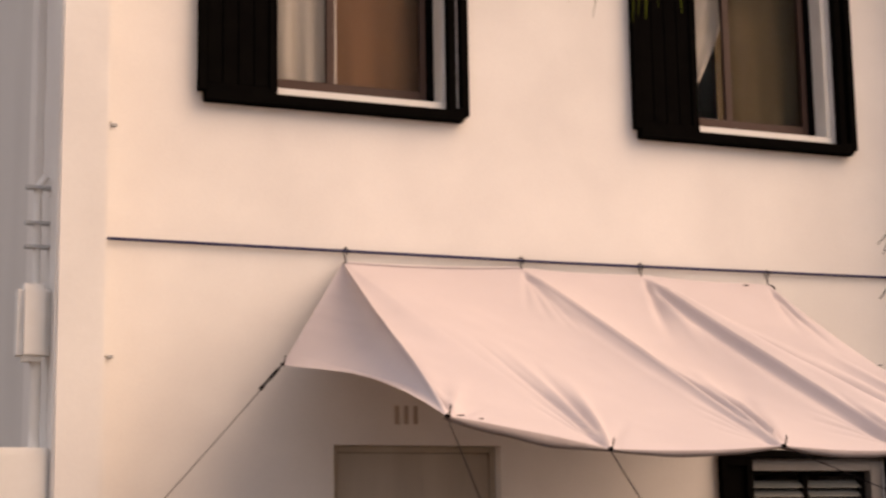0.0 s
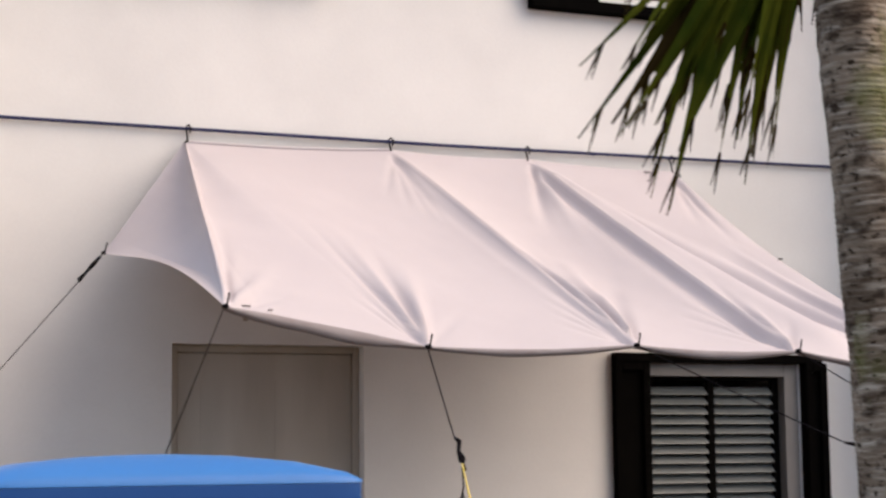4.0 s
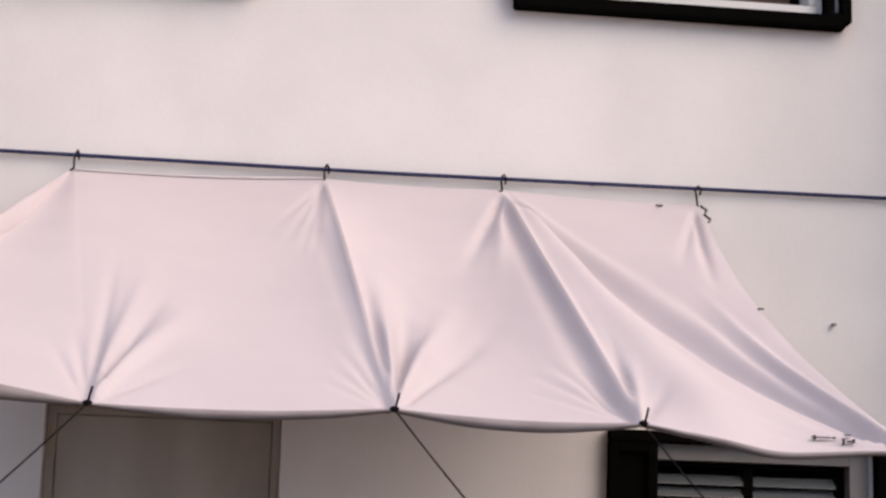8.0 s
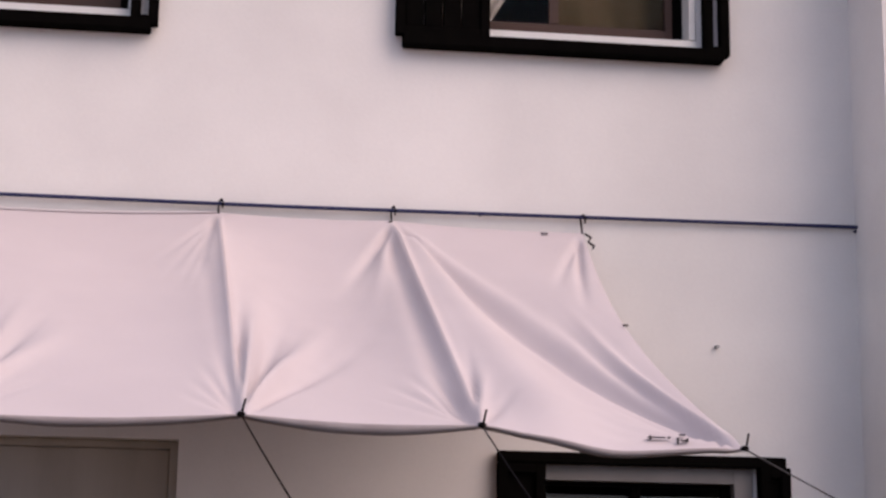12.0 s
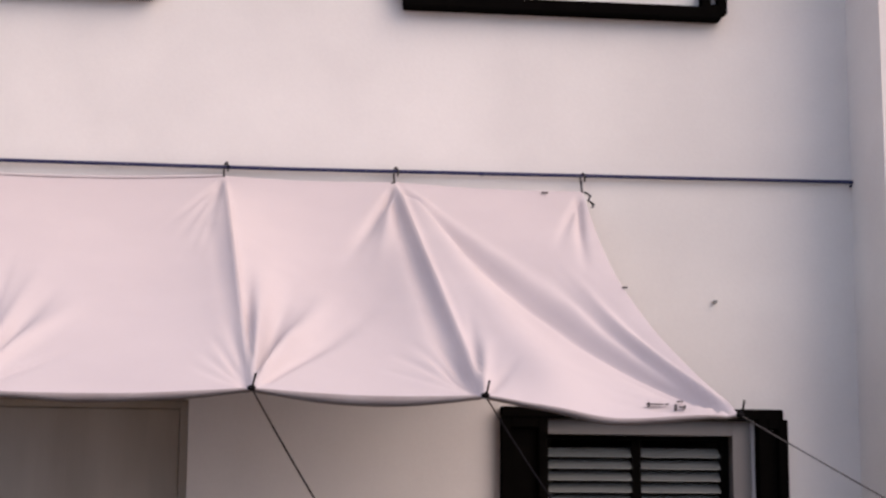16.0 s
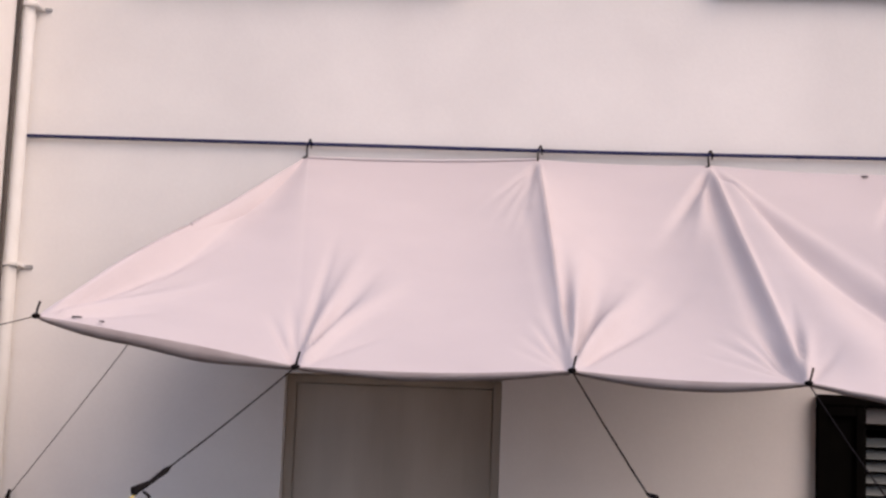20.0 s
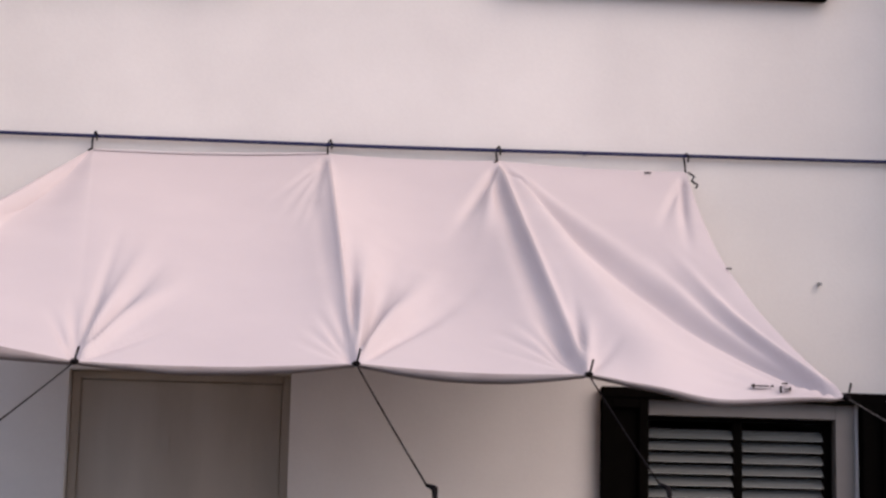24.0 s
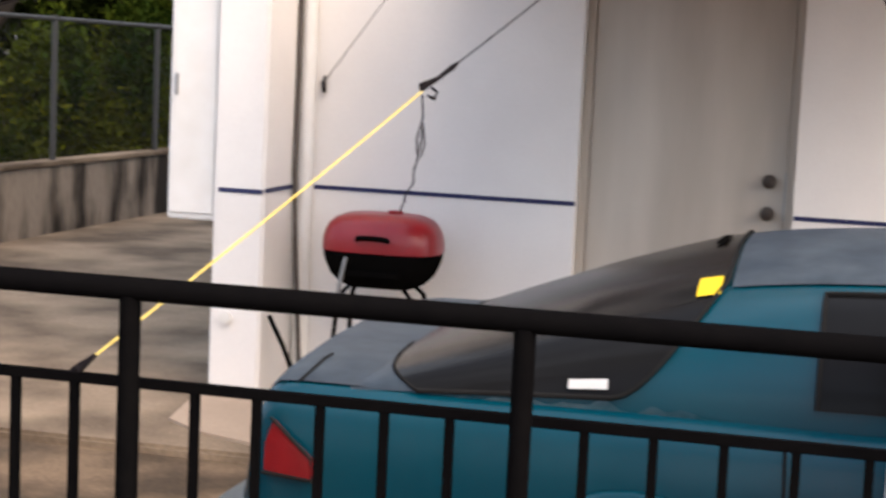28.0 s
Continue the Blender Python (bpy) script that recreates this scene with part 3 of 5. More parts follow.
# ---- cords ----
def guy(start, hook_at, end, loop=0.22, label="dark cord with black hook and yellow strap tied to fence"):
    start, hook_at, end = Vector(start), Vector(hook_at), Vector(end)
    thing = empty("guy_rope", start, label, "rope", "guy ropes of the awning")
    d = (hook_at - start).normalized()
    top = hook_at - d * 0.20
    part("cord", tube(sag_line(start, top, 0.004), 0.0024, 6), ROPE_DARK, thing, smooth=True)
    hk = tube([top, top + d * 0.05 + Vector((0.01, 0, 0.008)), top + d * 0.11, hook_at + Vector((0, 0, 0.012)), hook_at], [0.004, 0.008, 0.006, 0.012, 0.008], 8)
    tube([hook_at - d * 0.05 + Vector((0.0, 0, -0.01)), hook_at - d * 0.06 + Vector((0.012, 0, -0.025)), hook_at - d * 0.035 + Vector((0.015, 0, -0.034)), hook_at - d * 0.015 + Vector((0.009, 0, -0.018))], 0.0042, 6, hk)
    part("hook", hk, ROPE_DARK, thing, "black metal hook and knot", smooth=True)
    part("strap", tube(sag_line(hook_at, end, 0.006), 0.0031, 6), ROPE_YELLOW, thing, "taut yellow strap", smooth=True)
    if loop:
        h = hook_at + Vector((0, 0, -0.01))
        pts = [h + Vector(p) for p in ((0, 0, 0), (0.005, 0, -0.06), (-0.010, 0, -0.115), (-0.008, 0, -0.155), (0.004, 0, -0.165), (0.012, 0, -0.13), (0.004, 0.006, -0.075), (0.001, 0.006, -0.12), (-0.006, 0.004, -0.17), (-0.014, 0, -0.20), (-0.013, 0, -0.235), (-0.034, 0, -0.265), (-0.036, 0, -0.285), (-0.048, 0, -0.31))]
        part("loose_end", tube(pts, 0.0025, 6), ROPE_DARK, thing, "dangling looped black cord", smooth=True)
    tie = tube([end + Vector((-0.02, 0.0, -0.015)), end, end + (hook_at - end).normalized() * 0.06], [0.007, 0.011, 0.005], 8)
    part("tie", tie, ROPE_DARK, thing, "black hook at the rail", smooth=True)
    return thing


guy(G[1], (0.125, -3.36, 1.487), (-0.245, -4.6, 0.915))
guy(G[2], (1.43, -3.68, 1.475), (1.62, -4.6, 0.915), loop=0.22)
guy(G[3], (2.05, -3.36, 1.48), (2.15, -4.6, 0.915), loop=0.22)
side_a = empty("tie_rope", TIP_L, "thin grey cord tied from the awning to the downpipe bracket", "rope", "guy ropes of the awning")
part("cord", tube(sag_line(TIP_L, (-1.222, -0.03, 1.45), 0.01), 0.0024, 6), ROPE_GREY, side_a, smooth=True)
dl = (Vector((-1.222, -0.03, 1.45)) - TIP_L).normalized()
part("hook", tube([TIP_L + dl * 0.02, TIP_L + dl * 0.07, TIP_L + dl * 0.12, TIP_L + dl * 0.17], [0.006, 0.011, 0.006, 0.012], 8), ROPE_DARK, side_a, "black hook", smooth=True)
part("ring", tube([(-1.222, -0.022, 1.475), (-1.230, -0.024, 1.44), (-1.226, -0.018, 1.395)], [0.006, 0.012, 0.010], 8), ROPE_DARK, side_a, "black wall ring", smooth=True)
side_b = empty("tie_rope", G[0], "thin dark cord stretched from the awning corner to the blue-topped box", "rope", "guy ropes of the awning")
part("cord", tube(sag_line(G[0], (-1.148, -4.802, 1.395), 0.0, 20), 0.0017, 6), ROPE_DARK, side_b, smooth=True)
side_c = empty("tie_rope", G[4], "thin dark cord stretched from the awning corner to the railing", "rope", "guy ropes of the awning")
part("cord", tube(sag_line(G[4], (3.6, -4.6, 0.915), 0.01), 0.0024, 6), ROPE_GREY, side_c, smooth=True)

# ---- windows and doors of the house ----
def shutter(name, x0, x1, z0, z1, y0, y1, parent, slats=True):
    body = bmesh.new()
    w = 0.045
    for a, b, c, d in ((x0, x0 + w, z0, z1), (x1 - w, x1, z0, z1), (x0 + w, x1 - w, z0, z0 + w), (x0 + w, x1 - w, z1 - w, z1)):
        box(a, b, y0, y1, c, d, 0.004, body)
    sh = part(name, body, BLACK_PAINT, parent)
    if slats:
        n = 4
        for i in range(n):
            a = x0 + w + (x1 - x0 - 2 * w) * i / n
            b = x0 + w + (x1 - x0 - 2 * w) * (i + 1) / n
            part("board", box(a + 0.002, b - 0.002, y0 + 0.012, y1 - 0.008, z0 + w, z1 - w, 0.004), BLACK_PAINT, sh)
    return sh


def curtain(name, x0, x1, z0, z1, y, mat, parent, waves=9, depth=0.03, lean=0.0):
    bm = bmesh.new()
    cols = []
    n = waves * 8
    for i in range(n + 1):
        f = i / n
        cols.append([bm.verts.new((x0 + (x1 - x0) * f + lean * (1 - k / 6) ** 1.6 * f, y + depth * math.sin(2 * math.pi * waves * f) * (0.7 + 0.3 * math.sin(3.1 * f + k)), z0 + (z1 - z0) * k / 6)) for k in range(7)])
    for a, b in zip(cols, cols[1:]):
        for k in range(6):
            bm.faces.new((a[k], b[k], b[k + 1], a[k + 1]))
    return part(name, bm, mat, parent, smooth=True)


def upper_window(number, hole, mullion, left, right, veil):
    x0, x1, z0, z1 = hole
    win = empty("window_%d" % number, ((x0 + x1) / 2, 0.0, z0), "upper window with black shutters, brown sliding frame and curtains", "window", kind="structure")
    sill = bmesh.new()
    box(left + 0.035, right - 0.01, -0.075, 0.0, z0 - 0.075, z0 - 0.012, 0.006, sill)
    part("window_sill", sill, BLACK_PAINT, win, "black painted sill ledge")
    part("inner_sill", box(x0, x1, -0.01, 0.14, z0 - 0.008, z0 + 0.042, 0.004), TRIM_WHITE, win, "white sill inside the opening")
    shutter("shutter", left, left + 0.44, z0 - 0.02, z1, -0.065, -0.012, win)
    shutter("shutter", right - 0.105, right + 0.02, z0 - 0.045, z1, -0.07, -0.012, win, slats=False)
    for a, b in ((x1 - 0.035, x1 - 0.004), (x0 + 0.004, x0 + 0.035)):
        part("reveal", box(a, b, 0.0, 0.14, z0 + 0.05, z1 - 0.004), TRIM_WHITE, win, "white painted reveal")
    fr = bmesh.new()
    gl, gr, gb = x0 + 0.036, x1 - 0.036, z0 + 0.05
    for a, b, c, d in ((gl, gl + 0.035, gb, z1), (gr - 0.082, gr - 0.045, gb, z1), (gl + 0.035, gr - 0.082, gb, gb + 0.085), (gl + 0.035, gr - 0.082, z1 - 0.04, z1), (mullion - 0.024, mullion + 0.024, gb + 0.085, z1 - 0.04)):
        box(a, b, 0.13, 0.165, c, d, 0.003, fr)
    # black strip paints the dark gap between sash and white reveal
    part("jamb", box(gr - 0.044, gr, 0.12, 0.165, gb, z1 - 0.004, 0.003), BLACK_PAINT, win, "black strip filling the dark gap beside the sash")
    part("window_frame", fr, BROWN_ALU, win, "dark brown aluminium sliding frame")
    for a, b, y in ((gl + 0.035, mullion - 0.024, 0.145), (mullion + 0.024, gr - 0.082, 0.152)):
        pane = part("pane", box(a, b, y, y + 0.004, gb + 0.085, z1 - 0.04), GLASS, win)
        pane.visible_shadow = False
    if veil:
        curtain("curtain", gl, mullion + 0.14, gb, z1, 0.21, CURTAIN, win, 5, 0.02, lean=-0.50)
        curtain("curtain", mullion + 0.0, gr + 0.1, gb, z1, 0.27, CURTAIN_OLIVE, win, 3, 0.02)
    else:
        curtain("curtain", gl, mullion + 0.06, gb, z1, 0.20, CURTAIN, win, 5, 0.022)
        curtain("curtain", mullion + 0.0, gr + 0.08, gb, z1, 0.235, CURTAIN_BROWN, win, 3, 0.012)
    return win


upper_window(1, W1, 0.035, -0.775, 0.785, False)
upper_window(2, W2, 2.665, 1.888, 3.455, True)


def lower_window(hole):
    x0, x1, z0, z1 = hole
    win = empty("window_3", ((x0 + x1) / 2, 0.0, z0), "ground floor jalousie window with black surround", "window", kind="structure")
    tr = bmesh.new()
    box(2.385, 3.70, -0.06, -0.004, z1 - 0.005, z1 + 0.045, 0.005, tr)
    part("head_trim", tr, BLACK_PAINT, win, "black painted head board")
    shutter("shutter", 2.385, 2.60, z0 - 0.05, z1 - 0.005, -0.055, -0.004, win, slats=False)
    shutter("shutter", 3.575, 3.715, z0 - 0.05, z1 - 0.002, -0.075, -0.004, win, slats=False)
    part("backing", box(2.43, 2.56, -0.03, -0.012, z0, z1 - 0.05), BLACK_PAINT, win)
    part("backing", box(3.62, 3.67, -0.045, -0.012, z0, z1 - 0.05), BLACK_PAINT, win)
    part("reveal", box(x1 - 0.09, x1 - 0.004, -0.01, 0.12, z0, z1 - 0.008), GREY_AND_SHADED, win, "reveal greyed for the awning's shadow")
    part("reveal", box(2.60, x1 - 0.092, -0.01, 0.12, z1 - 0.075, z1 - 0.008), GREY_AND_SHADED, win, "head piece greyed for the awning's shadow")
    fr = bmesh.new()
    a0, a1, top = 2.602, x1 - 0.092, z1 - 0.078
    mid = 3.03
    for a, b, c, d in ((a0, a0 + 0.010, z0, top), (a1 - 0.040, a1, z0, top), (mid - 0.022, mid + 0.022, z0, top), (a0 + 0.010, mid - 0.022, top - 0.02, top), (mid + 0.022, a1 - 0.040, top - 0.02, top)):
        box(a, b, 0.05, 0.085, c, d, 0.003, fr)
    part("window_frame", fr, BLACK_PAINT, win)
    for a, b in ((a0 + 0.011, mid - 0.023), (mid + 0.023, a1 - 0.041)):
        mesh = None
        z = z0 + 0.03
        while z < top - 0.04:
            if mesh is None:
                bm = bmesh.new()
                v = [bm.verts.new(p) for p in ((a, 0.042, -0.022), (b, 0.042, -0.022), (b, 0.078, 0.016), (a, 0.078, 0.016))]
                v2 = [bm.verts.new(q.co + Vector((0, 0.003, 0.005))) for q in v]
                for quad in ((v[0], v[1], v[2], v[3]), (v2[3], v2[2], v2[1], v2[0]), (v[0], v2[0], v2[1], v[1]), (v[2], v2[2], v2[3], v[3]), (v[0], v[3], v2[3], v2[0]), (v[1], v2[1], v2[2], v[2])):
                    bm.faces.new(quad)
                ob = part("slat", bm, LOUVRE, win)
                mesh = ob.data
            else:
                ob = new("slat", mesh)
                ob.parent = win
                ob.matrix_parent_inverse = win.matrix_basis.inverted()
            ob.location.z = z
            z += 0.0535
    return win


lower_window(LW)

door = empty("door_1", (0.49, 0.1, 0.0), "closed pale painted flush door with two dark locks", "door", kind="structure")
leaf = part("leaf", box(0.045, 0.945, 0.085, 0.125, 0.01, 2.01, 0.004), DOOR_PAINT, door)
for z0, z1 in ((0.15, 0.92), (1.12, 1.88)):
    for x0, x1 in ((0.16, 0.45), (0.54, 0.83)):
        part("panel", box(x0, x1, 0.0822, 0.09, z0, z1, 0.003), DOOR_PAINT, leaf)
jamb = bmesh.new()
for a, b, c, d in ((0.002, 0.043, 0.0, 2.048), (0.947, 0.983, 0.0, 2.048), (0.043, 0.947, 2.013, 2.048)):
    box(a, b, 0.074, 0.16, c, d, 0.004, jamb)
part("door_frame", jamb, DOOR_PAINT, door)
for z, r in ((0.95, 0.030), (1.095, 0.028)):
    k = bmesh.new()
    tube([(0.87, 0.084, z), (0.87, 0.072, z), (0.87, 0.066, z), (0.87, 0.045, z), (0.87, 0.03, z), (0.87, 0.024, z)], [0.032, 0.032, 0.012, 0.014, r, r * 0.6], 16, k)
    part("door_knob" if z < 1 else "deadbolt", k, BRONZE, door, "dark bronze knob", smooth=True)
part("strike_plate", box(0.936, 0.946, 0.0815, 0.086, 0.92, 1.14), STEEL, door)
num = empty("door_sign", (0.42, -0.003, 2.215), "three pale brown painted bars on the wall above the door", "sign")
for x in (0.365, 0.42, 0.475):
    part("bar", box(x - 0.012, x + 0.012, -0.003, 0.001, 2.165, 2.265), BROWN_INK, num)

# painted lines on the wall, at waist height
for name, x0, x1, y0, y1 in (("trim_1", -1.262, 0.0, -0.004, 0.0), ("trim_2", 0.99, 2.38, -0.004, 0.0), ("trim_3", -1.555, -1.34, -0.504, -0.5), ("trim_4", 3.73, 4.08, -0.004, 0.0)):
    tagged(part(name, box(x0, x1, y0, y1, 0.933, 0.953), NAVY), "narrow navy painted line along the white wall", "trim", kind="structure")
tagged(part("trim_5", box(-1.335, -1.331, -0.49, -0.01, 0.938, 0.958), NAVY), "narrow navy painted line on the pier", "trim", kind="structure")

# ---- pipes and boxes on the house ----
pipe = empty("downpipe", (-1.30, -0.06, 0.0), "white painted downpipe beside the pier", "pipe")
part("pipe", tube([(-1.292, -0.055, 0.05), (-1.300, -0.055, 3.2), (-1.302, -0.055, 6.28)], 0.038, 16), TRIM_WHITE, pipe, smooth=True)
for z in (1.43, 2.494, 3.72, 0.4):
    if z != 1.43:
        part("bracket", box(-1.335, -1.238, -0.100, 0.004, z - 0.007, z + 0.007, 0.002), TRIM_WHITE, pipe)
    if z != 1.43:
        part("bracket_ear", box(-1.234, -1.20, -0.012, 0.002, z - 0.008, z + 0.006), STEEL, pipe)
    part("collar", tube([(-1.294 - 0.002 * z, -0.055, z - 0.16), (-1.294 - 0.002 * z, -0.055, z - 0.06)], 0.0405, 16), TRIM_WHITE, pipe, smooth=True)
# the strand also stands for the dark gap between pier and downpipe
hose = empty("cable", (-1.34, -0.03, 0.3), "dark grey cable doubling as the shadow line in the pier's corner", "cable")
part("cable", tube([(-1.320, -0.115, 6.2), (-1.320, -0.115, 3.0), (-1.321, -0.12, 1.6), (-1.321, -0.125, 1.0), (-1.308, -0.14, 0.80), (-1.296, -0.145, 0.62), (-1.282, -0.15, 0.45), (-1.25, -0.16, 0.02)], 0.0125, 8), CABLE, hose, smooth=True)
part("cable_end", tube([(-1.30, -0.48, 0.38), (-1.24, -0.42, 0.22), (-1.18, -0.36, 0.01)], 0.012, 8), BLACK_PAINT, hose, smooth=True)
cab = empty("meter_cabinet", (-1.71, -0.27, 0.79), "tall white metal cabinet fixed to the pier side", "cabinet")
part("body", box(-1.83, -1.582, -0.44, -0.10, 0.79, 2.0, 0.008), TRIM_WHITE, cab)
part("cabinet_door", box(-1.815, -1.60, -0.45, -0.441, 0.82, 1.97, 0.003), TRIM_WHITE, cab)
part("latch", box(-1.80, -1.785, -0.462, -0.451, 1.36, 1.46, 0.002), STEEL, cab)
mb = empty("meter_box", (-1.66, -0.3, 2.4), "white rounded electric box with conduits on the pier", "box")
part("body", box(-1.74, -1.582, -0.40, -0.25, 2.42, 2.80, 0.03), TRIM_WHITE, mb, smooth=False)
part("conduit", tube([(-1.64, -0.32, 2.42), (-1.64, -0.32, 2.0)], 0.028, 12), TRIM_WHITE, mb, smooth=True)
part("conduit", tube([(-1.64, -0.26, 2.80), (-1.64, -0.26, 3.30), (-1.60, -0.26, 3.36)], 0.02, 12), TRIM_WHITE, mb, smooth=True)
for z in (3.0, 3.12, 3.3):
    part("clip", box(-1.70, -1.578, -0.29, -0.24, z - 0.008, z + 0.008), STEEL, mb)
tagged(part("drain_cap", tube([(-1.50, -0.502, 0.36), (-1.50, -0.522, 0.36)], 0.03, 12), TRIM_WHITE), "small white pipe cap on the foot of the pier", "pipe cap")
slab_outline = ((-1.61, -0.51), (-1.10, -0.51), (-1.00, -1.42), (-1.28, -1.31), (-1.50, -1.13))
slab = bmesh.new()
tops, feet = [slab.verts.new((x, y, 0.014)) for x, y in slab_outline], [slab.verts.new((x, y, -0.05)) for x, y in slab_outline]
slab.faces.new(tops)
slab.faces.new(feet[::-1])
for k in range(5):
    slab.faces.new((tops[k], tops[(k + 1) % 5], feet[(k + 1) % 5], feet[k]))
tagged(part("ramp_slab", slab, TAN), "tan concrete slab at the foot of the pier", "slab")
nail = tagged(part("wall_nail", tube([(3.40, 0.004, 2.54), (3.40, -0.03, 2.535)], 0.008, 8), STEEL), "rusty nail in the white wall", "nail")

# ---- house wing on the far side ----
tagged(part("wing_wall", pierced_wall(4.30, 9.5, 2.17, 3.80, -0.32, -0.12, [(4.42, 4.72, 3.0, 3.40)]), PLASTER), "white plastered wall of the next house wing", "wall", kind="structure")
tagged(part("wing_soffit", box(4.46, 9.5, -0.12, 0.05, 2.17, 2.29), PLASTER), "white concrete soffit over the porch", "soffit", kind="structure")
tagged(part("wing_pillar", box(4.30, 4.455, -0.31, 0.6, 0.0, 2.168, 0.01), PLASTER), "white plastered porch pillar", "pillar", kind="structure")
tagged(part("wing_back_wall", pierced_wall(4.456, 9.5, 0.0, 2.4, 0.052, 0.25, [(5.115, 5.53, 0.0, 1.94)]), PLASTER), "white plastered wall under the overhang", "wall", kind="structure")
tagged(part("wing_roof", box(4.302, 9.6, -0.36, 6.0, 3.80, 3.86, 0.01), PLASTER), "flat white roof of the lower wing", "roof", kind="structure")
tagged(part("trim_6", box(4.30, 9.4, -0.325, -0.3205, 2.335, 2.35), NAVY), "narrow navy painted line along the white wing wall", "trim", kind="structure")
vent = empty("air_conditioner", (4.57, -0.3, 3.0), "dark brown air conditioner set in the wing wall", "air conditioner")
part("case", box(4.425, 4.715, -0.42, -0.10, 3.004, 3.396, 0.008), BROWN_ALU, vent)
for i in range(9):
    part("grille_slat", box(4.44, 4.70, -0.43, -0.4205, 3.03 + i * 0.04, 3.045 + i * 0.04), BLACK_PAINT, vent)
part("tray", box(4.42, 4.72, -0.44, -0.38, 2.985, 3.0), TRIM_WHITE, vent)
wc = empty("conduit", (5.13, -0.33, 2.74), "thin grey conduit bent along the white wing wall", "pipe")
part("pipe", tube([(5.13, -0.33, 3.08), (5.122, -0.33, 2.79), (5.135, -0.33, 2.755), (5.17, -0.33, 2.745), (6.4, -0.33, 2.74)], 0.009, 8), GREY_AND_SHADED, wc, smooth=True)
# plain black bar added for a narrow dark upright mark, not a light
tagged(part("wall_fitting", box(4.81, 4.845, 0.02, 0.052, 1.66, 1.88, 0.006), BLACK_PAINT), "narrow black wall fitting on the white wall", "wall fitting")
# black sheet behind the opening, painted in place of the doorway's inner shade
tagged(part("dark_doorway_sheet", box(5.05, 5.6, 0.252, 0.29, 0.0, 1.98), BLACK_PAINT), "black sheet standing for the dark inside the doorway", "door")

# ---- red grill ----
def loft(rings, closed_ends=True, bm=None):
    """Joins rings of points of equal number into a closed skin."""
    bm = bm or bmesh.new()
    vs = [[bm.verts.new(p) for p in r] for r in rings]
    n = len(rings[0])
    for a, b in zip(vs, vs[1:]):
        for k in range(n):
            bm.faces.new((a[k], a[(k + 1) % n], b[(k + 1) % n], b[k]))
    if closed_ends:
        bm.faces.new(vs[0][::-1])
        bm.faces.new(vs[-1])
    return bm


def rounded_ring(cx, cy, z, hx, hy, n=40, power=3.2):
    return [(cx + hx * math.copysign(abs(math.cos(a)) ** (2 / power), math.cos(a)), cy + hy * math.copysign(abs(math.sin(a)) ** (2 / power), math.sin(a)), z) for a in (2 * math.pi * k / n for k in range(n))]


GX, GY = -0.805, -0.36
grill = empty("barbecue_grill", (GX, GY, 0.0), "red lidded barbecue grill with black bowl against the wall", "grill")
lid = part("lid", loft([rounded_ring(GX, GY, z, 0.27 * k, 0.19 * k) for z, k in ((0.705, 1.0), (0.75, 0.995), (0.79, 0.965), (0.825, 0.90), (0.85, 0.80), (0.868, 0.64), (0.874, 0.45))]), GRILL_RED, grill, "glossy red enamel lid", smooth=True)
part("lid_handle", tube([(GX - 0.07, GY - 0.185, 0.765), (GX - 0.06, GY - 0.215, 0.775), (GX, GY - 0.222, 0.778), (GX + 0.06, GY - 0.215, 0.775), (GX + 0.07, GY - 0.185, 0.765)], 0.012, 8), BLACK_PAINT, lid, "black lid handle", smooth=True)
part("bowl", loft([rounded_ring(GX, GY, z, 0.27 * k, 0.19 * k) for z, k in ((0.70, 0.985), (0.66, 0.96), (0.60, 0.86), (0.56, 0.72), (0.54, 0.55))]), BLACK_PAINT, grill, smooth=True)
part("vent_knob", tube([(GX + 0.05, GY, 0.872), (GX + 0.05, GY, 0.888)], 0.035, 12), GRILL_RED, grill)
part("tray", box(GX - 0.12, GX + 0.13, GY - 0.20, GY - 0.17, 0.60, 0.625, 0.004), BLACK_PAINT, grill)
for sx in (-1, 1):
    for sy in (-1, 1):
        part("leg", tube([(GX + sx * 0.10, GY + sy * 0.08, 0.57), (GX + sx * 0.17, GY + sy * 0.11, 0.50), (GX + sx * 0.21, GY + sy * 0.14, 0.0)], 0.011, 8), BLACK_PAINT, grill, smooth=True)
part("tongs", tube([(GX - 0.115, GY - 0.205, 0.685), (GX - 0.135, GY - 0.21, 0.58), (GX - 0.15, GY - 0.205, 0.47)], [0.009, 0.011, 0.009], 8), STEEL, grill, "bright metal tongs hung on the grill", smooth=True)

# ---- parked car ----
CY = -3.15
car = empty("car", (1.8, CY, LOT_Z), "teal saloon car with faded peeling roof paint, parked", "car")


def table(x, rows):
    for a, b in zip(rows, rows[1:]):
        if x <= b[0]:
            k = max(0.0, (x - a[0]) / (b[0] - a[0]))
            return [p + (q - p) * k for p, q in zip(a[1:], b[1:])]
    return list(rows[-1][1:])


